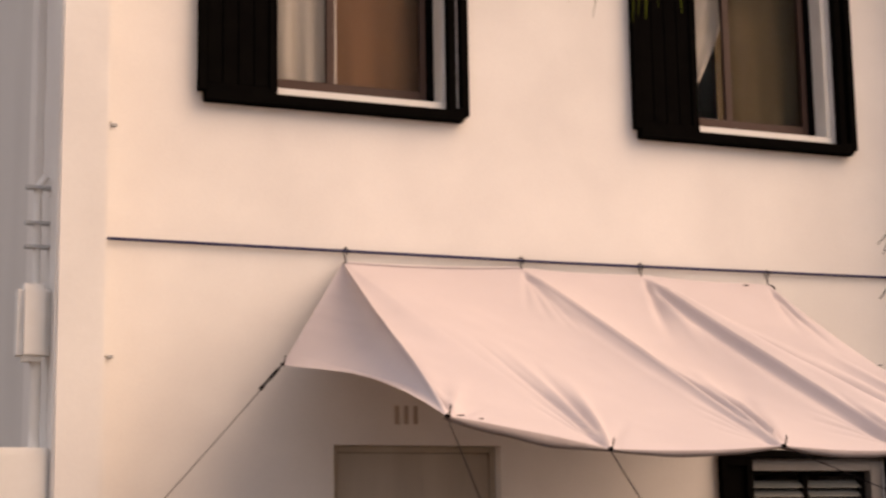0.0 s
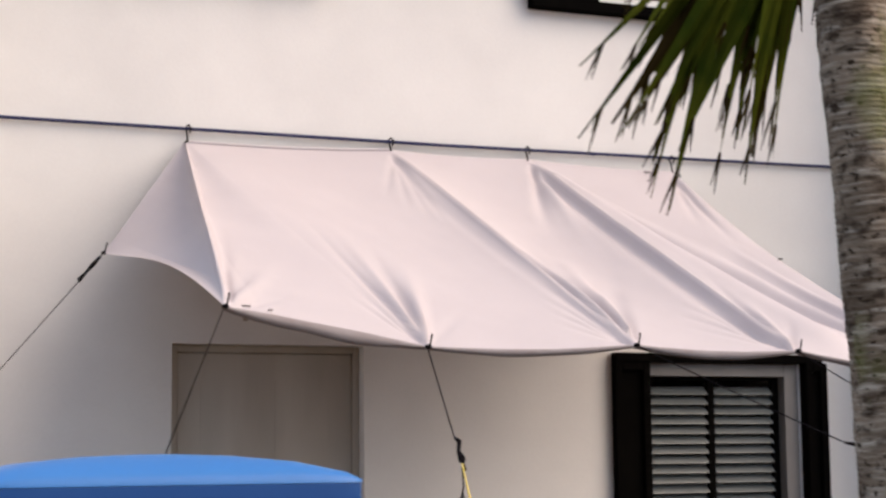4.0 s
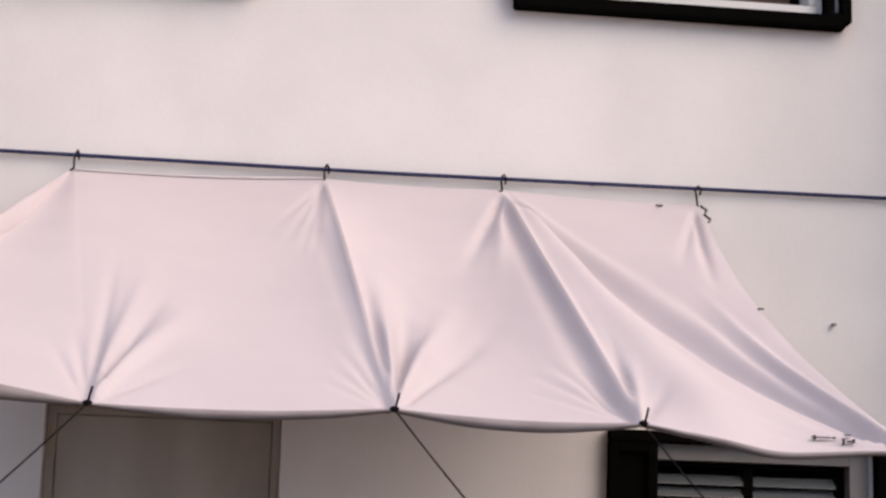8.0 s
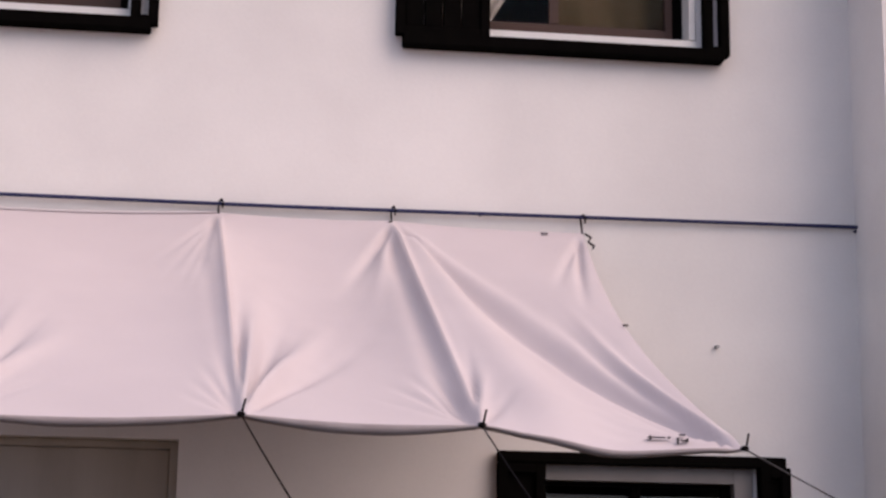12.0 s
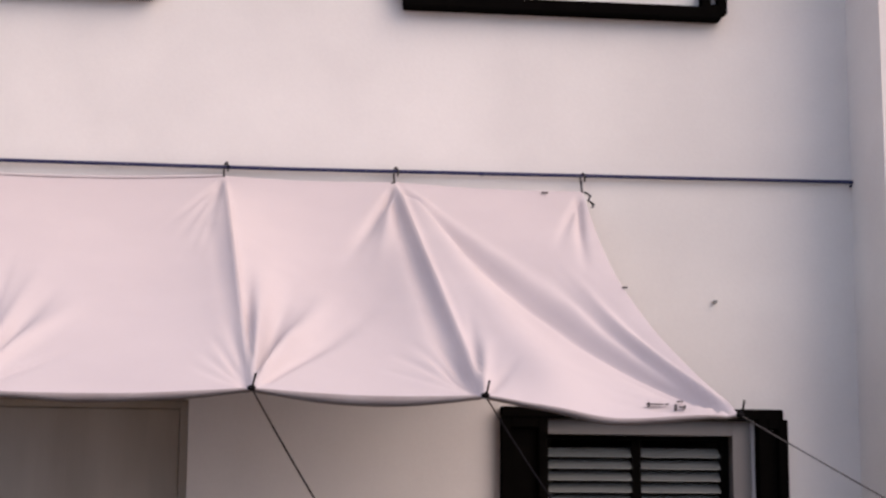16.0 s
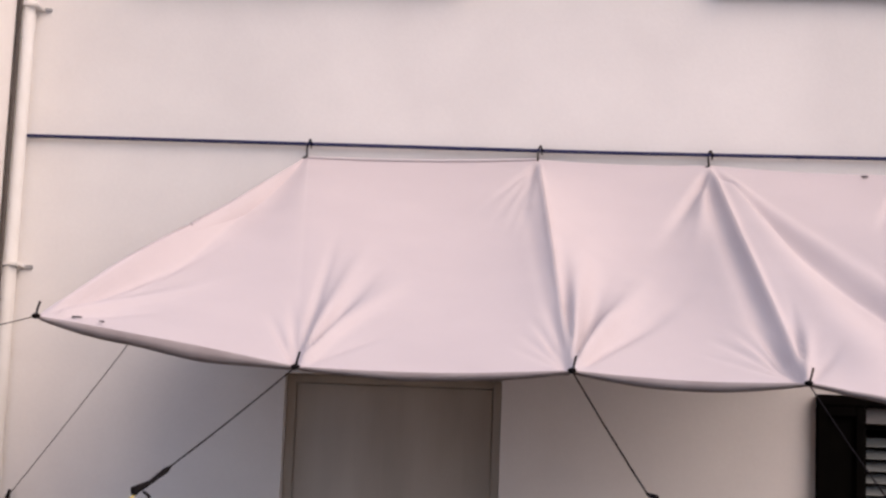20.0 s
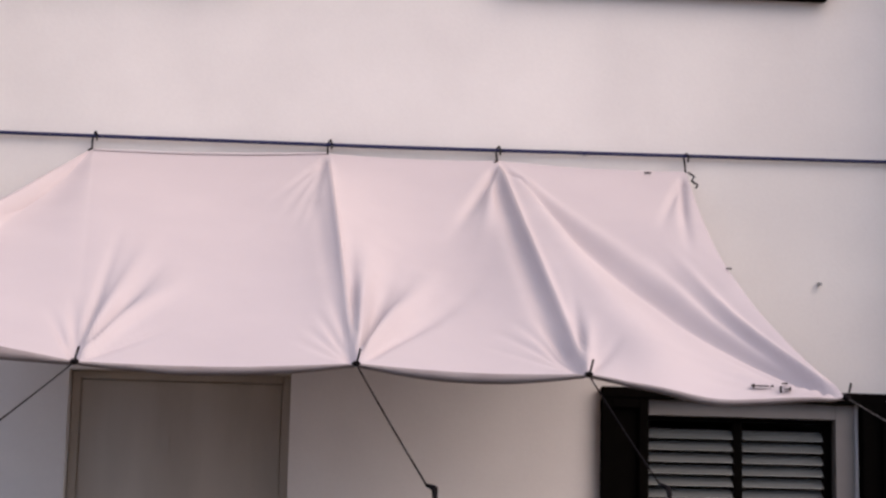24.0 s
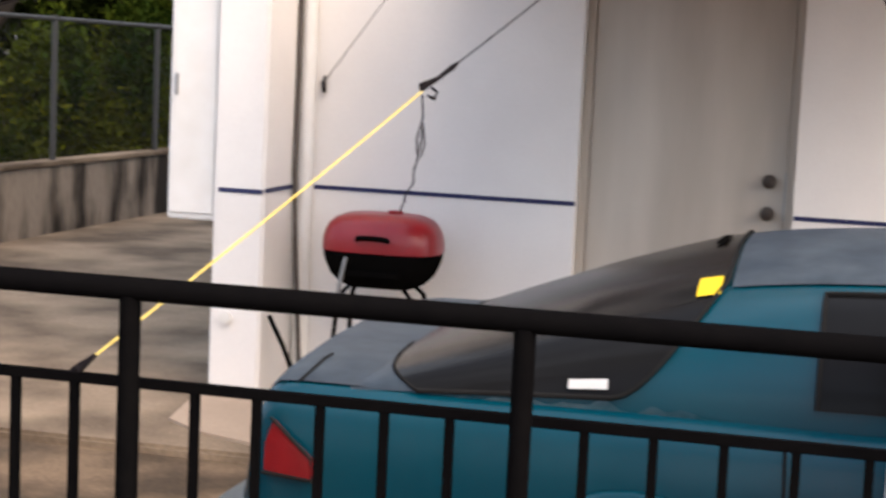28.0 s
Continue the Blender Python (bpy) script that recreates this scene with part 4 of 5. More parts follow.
BODY = [(-0.15, 0.66, 0.42, 0.45, 0.22), (-0.135, 0.75, 0.56, 0.59, 0.17), (-0.11, 0.785, 0.70, 0.74, 0.15), (-0.085, 0.797, 0.762, 0.81, 0.15), (-0.055, 0.806, 0.784, 0.835, 0.15), (0.0, 0.815, 0.790, 0.845, 0.15), (0.25, 0.828, 0.792, 0.85, 0.14), (0.8, 0.84, 0.795, 0.83, 0.13), (1.5, 0.845, 0.79, 0.82, 0.12), (2.5, 0.84, 0.78, 0.81, 0.12), (3.0, 0.83, 0.755, 0.80, 0.13), (3.5, 0.80, 0.69, 0.74, 0.15), (3.8, 0.74, 0.58, 0.63, 0.17), (3.95, 0.62, 0.44, 0.46, 0.2)]


def body_ring(x):
    w, belt, crown, low = table(x, BODY)
    half = [(0.80, low), (0.97, low + 0.06), (1.0, low + 0.30), (1.005, low + 0.45 * (belt - low) + 0.16), (0.995, belt - 0.07), (0.975, belt - 0.025), (0.93, belt), (0.75, belt + (crown - belt) * 0.55), (0.4, belt + (crown - belt) * 0.92), (0.0, crown)]
    near = [(x, CY - w * a, z) for a, z in half]
    far = [(x, CY + w * a, z) for a, z in half[-2::-1]]
    return near + far


xs = [-0.15, -0.142, -0.135, -0.122, -0.11, -0.097, -0.085, -0.07, -0.055, -0.03, 0.0, 0.05, 0.15, 0.25, 0.5, 0.8, 1.15, 1.5, 2.0, 2.5, 2.75, 3.0, 3.25, 3.5, 3.65, 3.8, 3.88, 3.95]
part("body", loft([body_ring(x) for x in xs]), TEAL, car, "teal metallic paint", smooth=True)

WB, ZB = 0.765, 0.785
CABIN = [(0.12, 0.815), (0.25, 0.88), (0.45, 0.962), (0.7, 1.055), (0.98, 1.135), (1.3, 1.172), (1.7, 1.180), (2.1, 1.155), (2.4, 1.05), (2.95, 0.80)]


def cabin_top(x):
    """The cabin's height along the car: a smooth curve through the listed heights."""
    for i in range(len(CABIN) - 1):
        if x <= CABIN[i + 1][0]:
            break
    (xa, a), (xb, b) = CABIN[i], CABIN[i + 1]
    before, after = CABIN[max(0, i - 1)], CABIN[min(len(CABIN) - 1, i + 2)]
    ma = (b - before[1]) / (xb - before[0]) * (xb - xa)
    mb = (after[1] - a) / (after[0] - xa) * (xb - xa)
    k = min(1.0, max(0.0, (x - xa) / (xb - xa)))
    return (2 * k ** 3 - 3 * k ** 2 + 1) * a + (k ** 3 - 2 * k ** 2 + k) * ma + (3 * k ** 2 - 2 * k ** 3) * b + (k ** 3 - k ** 2) * mb



def cabin(x, deg, out=0.0):
    zc = cabin_top(x) + out
    wb = WB + out
    a = radians(deg)
    c, q = math.cos(a), math.sin(a)
    y = -wb * math.copysign(abs(c) ** (2 / 2.5), c)
    return Vector((x, CY + y, ZB + (zc - ZB) * abs(q) ** (2 / 2.5)))


def patch(x0, x1, deg0, deg1, out, nx=20, na=18):
    """A sheet lying on the cabin's curve; deg0 and deg1 may follow x."""
    bm = bmesh.new()
    cols = []
    for i in range(nx + 1):
        x = x0 + (x1 - x0) * i / nx
        a0 = deg0(x) if callable(deg0) else deg0
        a1 = deg1(x) if callable(deg1) else deg1
        cols.append([bm.verts.new(cabin(x, a0 + (a1 - a0) * k / na, out)) for k in range(na + 1)])
    for a, b in zip(cols, cols[1:]):
        for k in range(na):
            bm.faces.new((a[k], b[k], b[k + 1], a[k + 1]))
    return bm


def glass_side(x):
    k = min(1.0, max(0.0, (x - 0.75) / 0.24))
    return 5.0 + 55.0 * k ** 1.7


part("cabin", patch(0.12, 2.95, 0, 180, 0.0, 48, 30), TEAL, car, "teal metallic paint", smooth=True)
part("roof", patch(0.985, 2.08, 50, 130, 0.005, 16, 16), FADED, car, "faded grey-blue peeling roof paint", smooth=True)
part("boot_deck", patch(0.125, 0.36, 4, 176, 0.003, 6, 30), FADED, car, "faded grey-blue paint below the rear window", smooth=True)


def rear_edge(u):
    """Where the rear glass begins, from one side (0) to the other (1): bowed forward at its corners."""
    return 0.17 + 0.12 * abs(2 * u - 1) ** 3


glass = bmesh.new()
sheet = []
for i in range(27):
    column = []
    for k in range(31):
        x = rear_edge(k / 30) + (0.972 - rear_edge(k / 30)) * i / 26
        a0 = glass_side(x)
        column.append(glass.verts.new(cabin(x, a0 + (180 - 2 * a0) * k / 30, 0.006)))
    sheet.append(column)
low_edge = [v.co.copy() for v in sheet[0]]
for a, b in zip(sheet, sheet[1:]):
    for k in range(30):
        glass.faces.new((a[k], b[k], b[k + 1], a[k + 1]))
rear = part("rear_window", glass, CAR_GLASS, car, "tinted dark rear window", smooth=True)
edge = [cabin(0.29 + 0.682 * i / 24, glass_side(0.29 + 0.682 * i / 24), 0.008) for i in range(25)]
top_edge = [cabin(0.975, 60 + 60 * i / 16, 0.008) for i in range(17)]
part("seal", tube(edge + top_edge[1:], 0.006, 6), RUBBER, car, "black rubber window seal", smooth=True)
part("seal", tube(low_edge, 0.0045, 6), RUBBER, car, "black rubber window seal", smooth=True)
def worn(x, x0, x1, seed):
    """An uneven share between 0 and 1 that runs out at both ends."""
    k = (x - x0) / (x1 - x0)
    return max(0.02, min(1.0, 4 * k, 4 * (1 - k)) * (0.55 + 0.75 * noise.noise(Vector((x * 22, seed, 0.5)))))


part("peeling_edge", patch(0.30, 0.98, 0.6, lambda x: 0.6 + 4.2 * worn(x, 0.30, 0.98, 1.0), 0.003, 90, 3), PEELING, car, "peeling pale clear coat", smooth=True)
part("sticker", patch(0.905, 0.960, 46, 56, 0.010, 4, 6), YELLOW, rear, "yellow paper sticker")
part("sticker", patch(0.645, 0.735, 8.0, 12.0, 0.012, 4, 4), WHITE_LABEL, rear, "white paper label")
part("high_brake_lamp", patch(0.905, 0.935, 84, 96, 0.012, 4, 4), BLACK_PAINT, rear)
for x0, x1 in ((1.20, 1.74), (1.80, 2.42)):
    w = part("side_window", patch(x0, x1, 5, lambda x: 45 if x < 2.0 else 45 - 60 * (x - 2.0), 0.005, 12, 8), CAR_GLASS, car, "tinted side window", smooth=True)
    rim = [cabin(x0, 5 + 40 * i / 8, 0.008) for i in range(9)] + [cabin(x0 + (x1 - x0) * i / 8, 45 if x0 + (x1 - x0) * i / 8 < 2.0 else 45 - 60 * (x0 + (x1 - x0) * i / 8 - 2.0), 0.008) for i in range(1, 9)]
    part("seal", tube(rim, 0.006, 6), RUBBER, car, smooth=True)
    part("side_window", patch(x0, x1, lambda x: 135 if x < 2.0 else 135 + 60 * (x - 2.0), 175, 0.005, 12, 8), CAR_GLASS, car, "tinted side window", smooth=True)
part("windscreen", patch(2.14, 2.90, 14, 166, 0.006, 16, 20), CAR_GLASS, car, "tinted windscreen", smooth=True)


def deck_rise(share):
    """How much of the rise from belt to crown is reached at that share of the half width."""
    for (a, p), (b, q) in zip(((0.0, 1.0), (0.4, 0.92), (0.75, 0.55), (0.93, 0.0)), ((0.4, 0.92), (0.75, 0.55), (0.93, 0.0), (1.1, -0.5))):
        if share <= b:
            return p + (q - p) * (share - a) / (b - a)
    return 0.0


def deck(x0, x1, share, lift):
    bm = bmesh.new()
    cols = []
    for i in range(13):
        x = x0 + (x1 - x0) * i / 12
        w, belt, crown, low = table(x, BODY)
        cols.append([bm.verts.new((x, CY + w * share * (k / 12 - 1), belt + (crown - belt) * deck_rise(abs(k / 12 - 1) * share) + lift)) for k in range(25)])
    for a, b in zip(cols, cols[1:]):
        for k in range(24):
            bm.faces.new((a[k], b[k], b[k + 1], a[k + 1]))
    return bm


part("boot_lid", deck(-0.080, 0.22, 0.925, 0.006), FADED, car, "faded grey-blue peeling boot lid", smooth=True)
seam = []
for i in range(9):
    w, belt, crown, low = table(0.0 + 0.002 * i, BODY)
    share = 0.93 - 0.03 * i
    seam.append((0.0 + 0.002 * i, CY - w * share, belt + (crown - belt) * deck_rise(share) + 0.008))
part("boot_seam", tube(seam, 0.0035, 6), RUBBER, car)
lamp = bmesh.new()
for pts in (((-0.066, 0.803, 0.585), (-0.064, 0.804, 0.651), (-0.044, 0.81, 0.708), (0.057, 0.836, 0.625), (0.060, 0.838, 0.583)),):
    a = [lamp.verts.new((x, CY - y - 0.008, z)) for x, y, z in pts]
    b = [lamp.verts.new((x + 0.01, CY - y + 0.06, z)) for x, y, z in pts]
    lamp.faces.new(a)
    lamp.faces.new(b[::-1])
    for k in range(5):
        lamp.faces.new((a[k], b[k], b[(k + 1) % 5], a[(k + 1) % 5]))
part("tail_lamp", lamp, RED_LENS, car, "red tail lamp lens")
part("tail_lamp", box(-0.15, -0.10, CY + 0.5, CY + 0.77, 0.50, 0.66, 0.01), RED_LENS, car, "red tail lamp lens")
part("lamp_trim", tube([(-0.050, CY - 0.817, 0.714), (0.062, CY - 0.845, 0.630), (0.065, CY - 0.846, 0.578), (-0.068, CY - 0.815, 0.580)], 0.0045, 6), RUBBER, car)
part("bumper", loft([[(x, CY + s * w, z) for s, z in ((-1, 0.22), (-1, 0.42), (-0.97, 0.46), (0.97, 0.46), (1, 0.42), (1, 0.22))] for x, w in ((-0.24, 0.66), (-0.22, 0.74), (-0.15, 0.80), (-0.04, 0.832))]), TEAL, car, "teal rear bumper", smooth=False)
part("door_seam", tube([(1.14, CY - 0.842, 0.76), (1.15, CY - 0.852, 0.5), (1.10, CY - 0.846, 0.25)], 0.004, 6), RUBBER, car)
part("door_seam", tube([(1.97, CY - 0.842, 0.76), (1.98, CY - 0.852, 0.5), (1.98, CY - 0.84, 0.1)], 0.004, 6), RUBBER, car)
part("door_handle", box(1.30, 1.44, CY - 0.875, CY - 0.84, 0.615, 0.645, 0.008), BLACK_PAINT, car, "black door handle")
for x in (0.82, 3.12):
    for sy in (-1, 1):
        yy = CY + sy * 0.74
        ty = bmesh.new()
        tube([(x, yy - sy * 0.08, LOT_Z + 0.30), (x, yy - sy * 0.07, LOT_Z + 0.30), (x, yy + sy * 0.07, LOT_Z + 0.30), (x, yy + sy * 0.09, LOT_Z + 0.30)], [0.26, 0.298, 0.298, 0.27], 32, ty)
        wheel = part("wheel", ty, RUBBER, car, "black tyre", smooth=False)
        part("rim", tube([(x, yy + sy * 0.085, LOT_Z + 0.30), (x, yy + sy * 0.098, LOT_Z + 0.30)], [0.19, 0.16], 24), STEEL, wheel, "grey wheel rim")
        arch = [(x + 0.345 * math.cos(math.pi * k / 16), CY + sy * 0.846, LOT_Z + 0.30 + 0.36 * math.sin(math.pi * k / 16)) for k in range(17)]
        part("wheel_arch", tube(arch, 0.018, 8), TEAL, car, smooth=True)
        # flat black face over the body side, painting the dark of the wheel opening
        well = bmesh.new()
        c = [well.verts.new((p[0], p[1] + sy * 0.004, p[2])) for p in arch]
        well.faces.new(c)
        part("wheel_well_dark", well, RUBBER, car)

# ---- railings ----
handrail = empty("handrail", (0.5, -4.75, LOT_Z), "black painted steel pipe handrail on round posts", "railing")
part("rail", tube([(-6.0, -4.75, 1.105), (0.5, -4.75, 1.115), (6.0, -4.75, 1.12)], 0.023, 14), IRON, handrail, smooth=True)
for i in range(-7, 8):
    x = -0.063 + 0.759 * i
    part("post", tube([(x, -4.75, LOT_Z), (x, -4.75, 1.10)], 0.0205, 14), IRON, handrail, smooth=True)
fence = empty("fence", (0.5, -4.6, LOT_Z), "low black iron fence with thin upright bars", "fence")
part("top_rail", box(-5.8, 5.8, -4.612, -4.588, 0.893, 0.913, 0.002), IRON, fence)
part("bottom_rail", box(-5.8, 5.8, -4.612, -4.588, 0.02, 0.04, 0.002), IRON, fence)
bar_mesh = None
for i in range(-40, 41):
    x = 0.013 + 0.1295 * i
    if bar_mesh is None:
        ob = part("upright_bar", box(-0.0085, 0.0085, -4.6085, -4.5915, LOT_Z, 0.893), IRON, fence)
        bar_mesh = ob.data
    else:
        ob = new("upright_bar", bar_mesh)
        ob.parent = fence
        ob.matrix_parent_inverse = fence.matrix_basis.inverted()
    ob.location.x = x

# ---- blue-topped boxes along the railing ----
def topped_box(cx, cy, top, hx, hy, label, k_rim=1.0):
    """A pale upright box with a blue plastic hood: straight rim, gently domed top."""
    b = empty("plastic_box", (cx, cy, LOT_Z), label, "box", "blue-topped boxes")
    part("body", loft([rounded_ring(cx, cy, z, hx * k, hy * k, 32, 8) for z, k in ((LOT_Z, 0.92), (0.0, 0.94), (top - 0.16, 0.95))]), TRIM_WHITE, b, "white plastic body", smooth=True)
    part("rim", loft([rounded_ring(cx, cy, z, hx * k, hy * k, 32, 8) for z, k in ((top - k_rim * 0.158, 0.985), (top - k_rim * 0.15, 1.0), (top - k_rim * 0.066, 1.0))]), BLUE_BIN, b, "dark blue plastic rim", smooth=True)
    part("lid", loft([rounded_ring(cx, cy, top + k_rim * z, hx * k, hy * k, 32, p) for z, k, p in ((-0.065, 1.005, 8), (-0.058, 1.0, 8), (-0.042, 0.93, 7), (-0.018, 0.68, 6), (-0.004, 0.36, 5), (0.0, 0.1, 4))]), BLUE_LID, b, "light blue domed lid", smooth=True)
    return b


topped_box(-1.146, -4.93, 1.524, 0.38, 0.13, "white box with a domed blue lid, tied to an awning cord", 0.85)
topped_box(1.615, -4.30, 1.318, 0.28, 0.20, "white box with a domed blue lid beside the railing", 0.8)

# ---- fan palm ----
palm = empty("palm_tree", (0.04, -5.74, LOT_Z), "fan palm with a grey ringed trunk and drooping green leaves", "palm tree")
rng = random.Random(5)
rings, z, k = [], LOT_Z, 0
bark = bmesh.new()
ring_pts = []
while z < 3.15:
    f = (z - LOT_Z) / 3.3
    up = z - 1.75
    bent = max(-0.5, min(0.5, up + 0.05))
    cx, cy = -0.114 - 0.072 * bent - 0.055 * bent * bent - 0.02 * (up + 0.05 - bent), -5.77 - 0.02 * up
    base = 0.0645 - 0.004 * f + 0.004 * noise.noise(Vector((0, 0, z * 2.5)))
    hgt = rng.uniform(0.007, 0.013)
    for dz, dr in ((0.0, -0.0012), (0.25, 0.0006), (0.8, 0.0009)):
        ring_pts.append((cx, cy, z + dz * hgt, base + dr))
    z += hgt
vs = []
for cx, cy, zz, r in ring_pts:
    row = []
    for q in range(40):
        a = 2 * math.pi * q / 40
        lump = 0.0022 * noise.noise(Vector((math.cos(a) * 3, math.sin(a) * 3, zz * 38))) + 0.003 * noise.noise(Vector((math.cos(a) * 2, math.sin(a) * 2, zz * 7)))
        row.append(bark.verts.new((cx + (r + lump) * math.cos(a), cy + (r + lump) * math.sin(a), zz + 0.006 * noise.noise(Vector((math.cos(a) * 1.4, math.sin(a) * 1.4, zz * 5))))))
    vs.append(row)
for a, b in zip(vs, vs[1:]):
    for q in range(40):
        bark.faces.new((a[q], a[(q + 1) % 40], b[(q + 1) % 40], b[q]))
part("trunk", bark, BARK, palm, "grey ringed bark with dark patches and moss", smooth=True, crisp=False)


def fan_leaf(hub, aim, side, length, count, spread, crown, mat, droop=0.25, seed=1, ragged=0.0):
    """One fan: pleated blades joined near the hub, parting further out, their split tips bent down and dried to strands."""
    r = random.Random(seed)
    hub, aim, side = Vector(hub), Vector(aim).normalized(), Vector(side)
    side = (side - aim * side.dot(aim)).normalized()
    up = aim.cross(side)
    bm, dry = bmesh.new(), bmesh.new()
    for i in range(count):
        f = (i + 0.5 + r.uniform(-0.3, 0.3)) / count * 2 - 1
        a = radians(spread) * f
        d = aim * math.cos(a) + side * math.sin(a)
        across = -aim * math.sin(a) + side * math.cos(a)
        ln = length * (1 - 0.10 * f * f) * r.uniform(0.86 - 0.20 * ragged, 1.02)
        wide = ln * radians(spread) * 2 / count * (0.85 if ragged else 0.52) * r.uniform(0.7, 1.2)
        n = 14
        prev = None
        bend = r.uniform(0.5, 1.5) * droop
        twist = r.uniform(-0.3, 0.3)
        wob = r.uniform(-0.10, 0.08) * (1 + ragged)
        for k in range(n + 1):
            t = k / n
            p = hub + d * (ln * t) + across * (wob * t * t * ln) + Vector((0, 0, -bend * ln * max(0.0, t - 0.35) ** 2 * 1.6)) + up * (0.10 * ln * f * f * t)
            curl = ragged * max(0.0, t - 0.5) ** 2 * 0.08
            p = p - (d - Vector((0, 0, d.z))) * ln * curl
            w = wide * (t / 0.5 if t < 0.5 else min(1.0, max(0.10, (1 - t) / 0.34)))
            fold = w * 0.45
            c = across * math.cos(twist * t * t * 5) + up * math.sin(twist * t * t * 5)
            row = [bm.verts.new(p - c * w + up * fold), bm.verts.new(p), bm.verts.new(p + c * w + up * fold)]
            if prev:
                bm.faces.new((prev[0], prev[1], row[1], row[0]))
                bm.faces.new((prev[1], prev[2], row[2], row[1]))
            prev = row
            if ragged and k == 13:
                for q in (-1, 1):
                    end = (d * 0.05 + Vector((0, 0, -0.025))) * r.uniform(0.6, 1.3) + across * q * r.uniform(0.002, 0.009)
                    tube([p, p + end * 0.5, p + end], [0.0032, 0.0024, 0.0008], 4, dry, caps=False)
    leaf = part("leaf", bm, mat, palm)
    if ragged:
        tagged(part("leaf_fringe", dry, FROND_DRY, leaf, "brown dried leaf strands"), "brown dried leaf strands", kind="stuff")
    else:
        dry.free()
    part("stalk", tube([Vector(crown), Vector(crown).lerp(hub, 0.5) + Vector((0, 0, 0.10)), hub], [0.016, 0.011, 0.008], 8), FROND, leaf, smooth=True)
    return leaf


TOP = (-0.14, -5.79, 3.12)
# hanging leaves on the wall side of the trunk: hub, degrees from plumb, spread, length, ribs
for hub, tilt, spread, length, count, mat, seed in (
        ((0.05, -5.50, 2.85), 33, 6, 0.95, 11, FROND, 3),
        ((0.05, -5.54, 2.83), 29, 9, 0.91, 13, FROND, 13),
        ((0.05, -5.46, 2.81), 30, 8, 0.90, 13, FROND, 9),
        ((0.04, -5.52, 2.84), 21, 9, 0.76, 12, FROND, 19),
        ((-0.02, -5.50, 2.86), 10, 10, 0.55, 8, FROND_DRY, 29),
        ((0.04, -5.47, 2.82), 25, 10, 0.82, 12, FROND_DRY, 23)):
    fan_leaf(hub, (-math.sin(radians(tilt)), 0.02, -math.cos(radians(tilt))), (-1.0, 0.1, 0.1), 1.0 * length, count, spread, TOP, mat, 0.05, seed, 0.8)
fan_leaf((-1.19, -5.72, 3.25), (-0.2, 0.0, -1.0), (-1.0, 0.1, 0.1), 0.66, 18, 14, TOP, FROND, 0.08, 4)
fan_leaf((0.25, -5.60, 3.62), (0.55, 0.4, 0.35), (0.2, -0.9, 0.3), 0.75, 30, 60, TOP, FROND, 0.35, 5)
fan_leaf((-0.25, -6.15, 3.75), (-0.1, -0.8, 0.45), (1.0, -0.1, 0.1), 0.75, 30, 60, TOP, FROND, 0.35, 6)
fan_leaf((-0.15, -5.35, 3.75), (0.0, 0.7, 0.6), (1.0, 0.1, 0.1), 0.75, 30, 70, TOP, FROND, 0.35, 7)
fan_leaf((-0.2, -5.85, 3.9), (-0.2, -0.1, 1.0), (1.0, 0.3, 0.1), 0.7, 30, 70, TOP, FROND, 0.3, 8)

# ---- left side: retaining wall, wire fence, plants ----
tagged(part("retaining_wall", box(-5.36, -5.18, -6.0, 14.0, LOT_Z - 0.1, 0.56, 0.012), OLD_WALL), "low stained concrete retaining wall under the wire fence", "wall", kind="structure")
part("wall_cap", box(-5.38, -5.16, -6.0, 14.0, 0.561, 0.60, 0.01), CONCRETE, bpy.data.objects["retaining_wall"])
wire = empty("wire_fence", (-5.27, 5.0, 0.6), "galvanised chain link fence on steel posts", "fence")
for i in range(-2, 5):
    y = 5.2 + 2.1 * i
    part("post", tube([(-5.27, y, 0.60), (-5.27, y, 1.80)], 0.026, 12), WIRE, wire, smooth=True)
part("top_rail", tube([(-5.27, 0.9, 1.77), (-5.27, 13.7, 1.77)], 0.019, 10), WIRE, wire, smooth=True)
net = bmesh.new()
hgt = 1.14
for i in range(int(12.6 / 0.075)):
    y = 1.0 + i * 0.075
    for s in (1, -1):
        y1 = y + s * hgt
        if 0.9 <= y1 <= 13.7:
            tube([(-5.27 + s * 0.003, y, 0.62), (-5.27 + s * 0.003, y1, 0.62 + hgt)], 0.0011, 3, net, caps=False)
part("wire_mesh", net, WIRE, wire)


def leaves(blobs, count, size, seed):
    """A crown of many small folded leaves, thicker towards each blob's skin, with gaps between the blobs."""
    r = np.random.RandomState(seed)
    verts, faces = [], []
    total = sum(b[3] * b[4] * b[5] for b in blobs)
    for bx0, by0, bz0, rx, ry, rz in blobs:
        n = max(30, int(count * rx * ry * rz / total))
        d = r.normal(size=(n, 3))
        d /= np.linalg.norm(d, axis=1)[:, None]
        rad = r.uniform(0.35, 1.0, n) ** 0.5 * (1 + 0.18 * r.normal(size=n))
        pts = np.array((bx0, by0, bz0)) + d * rad[:, None] * np.array((rx, ry, rz))
        a = r.normal(size=(n, 3))
        a /= np.linalg.norm(a, axis=1)[:, None]
        b = np.cross(a, r.normal(size=(n, 3)))
        b /= np.linalg.norm(b, axis=1)[:, None]
        sz = size * r.uniform(0.6, 1.4, n)[:, None]
        o = len(verts)
        for p in np.stack((pts - a * sz, pts + b * sz * 0.42, pts + a * sz, pts - b * sz * 0.42), axis=1):
            verts.extend(map(tuple, p))
        faces.extend((o + 4 * k, o + 4 * k + 1, o + 4 * k + 2, o + 4 * k + 3) for k in range(n))
    return verts, faces


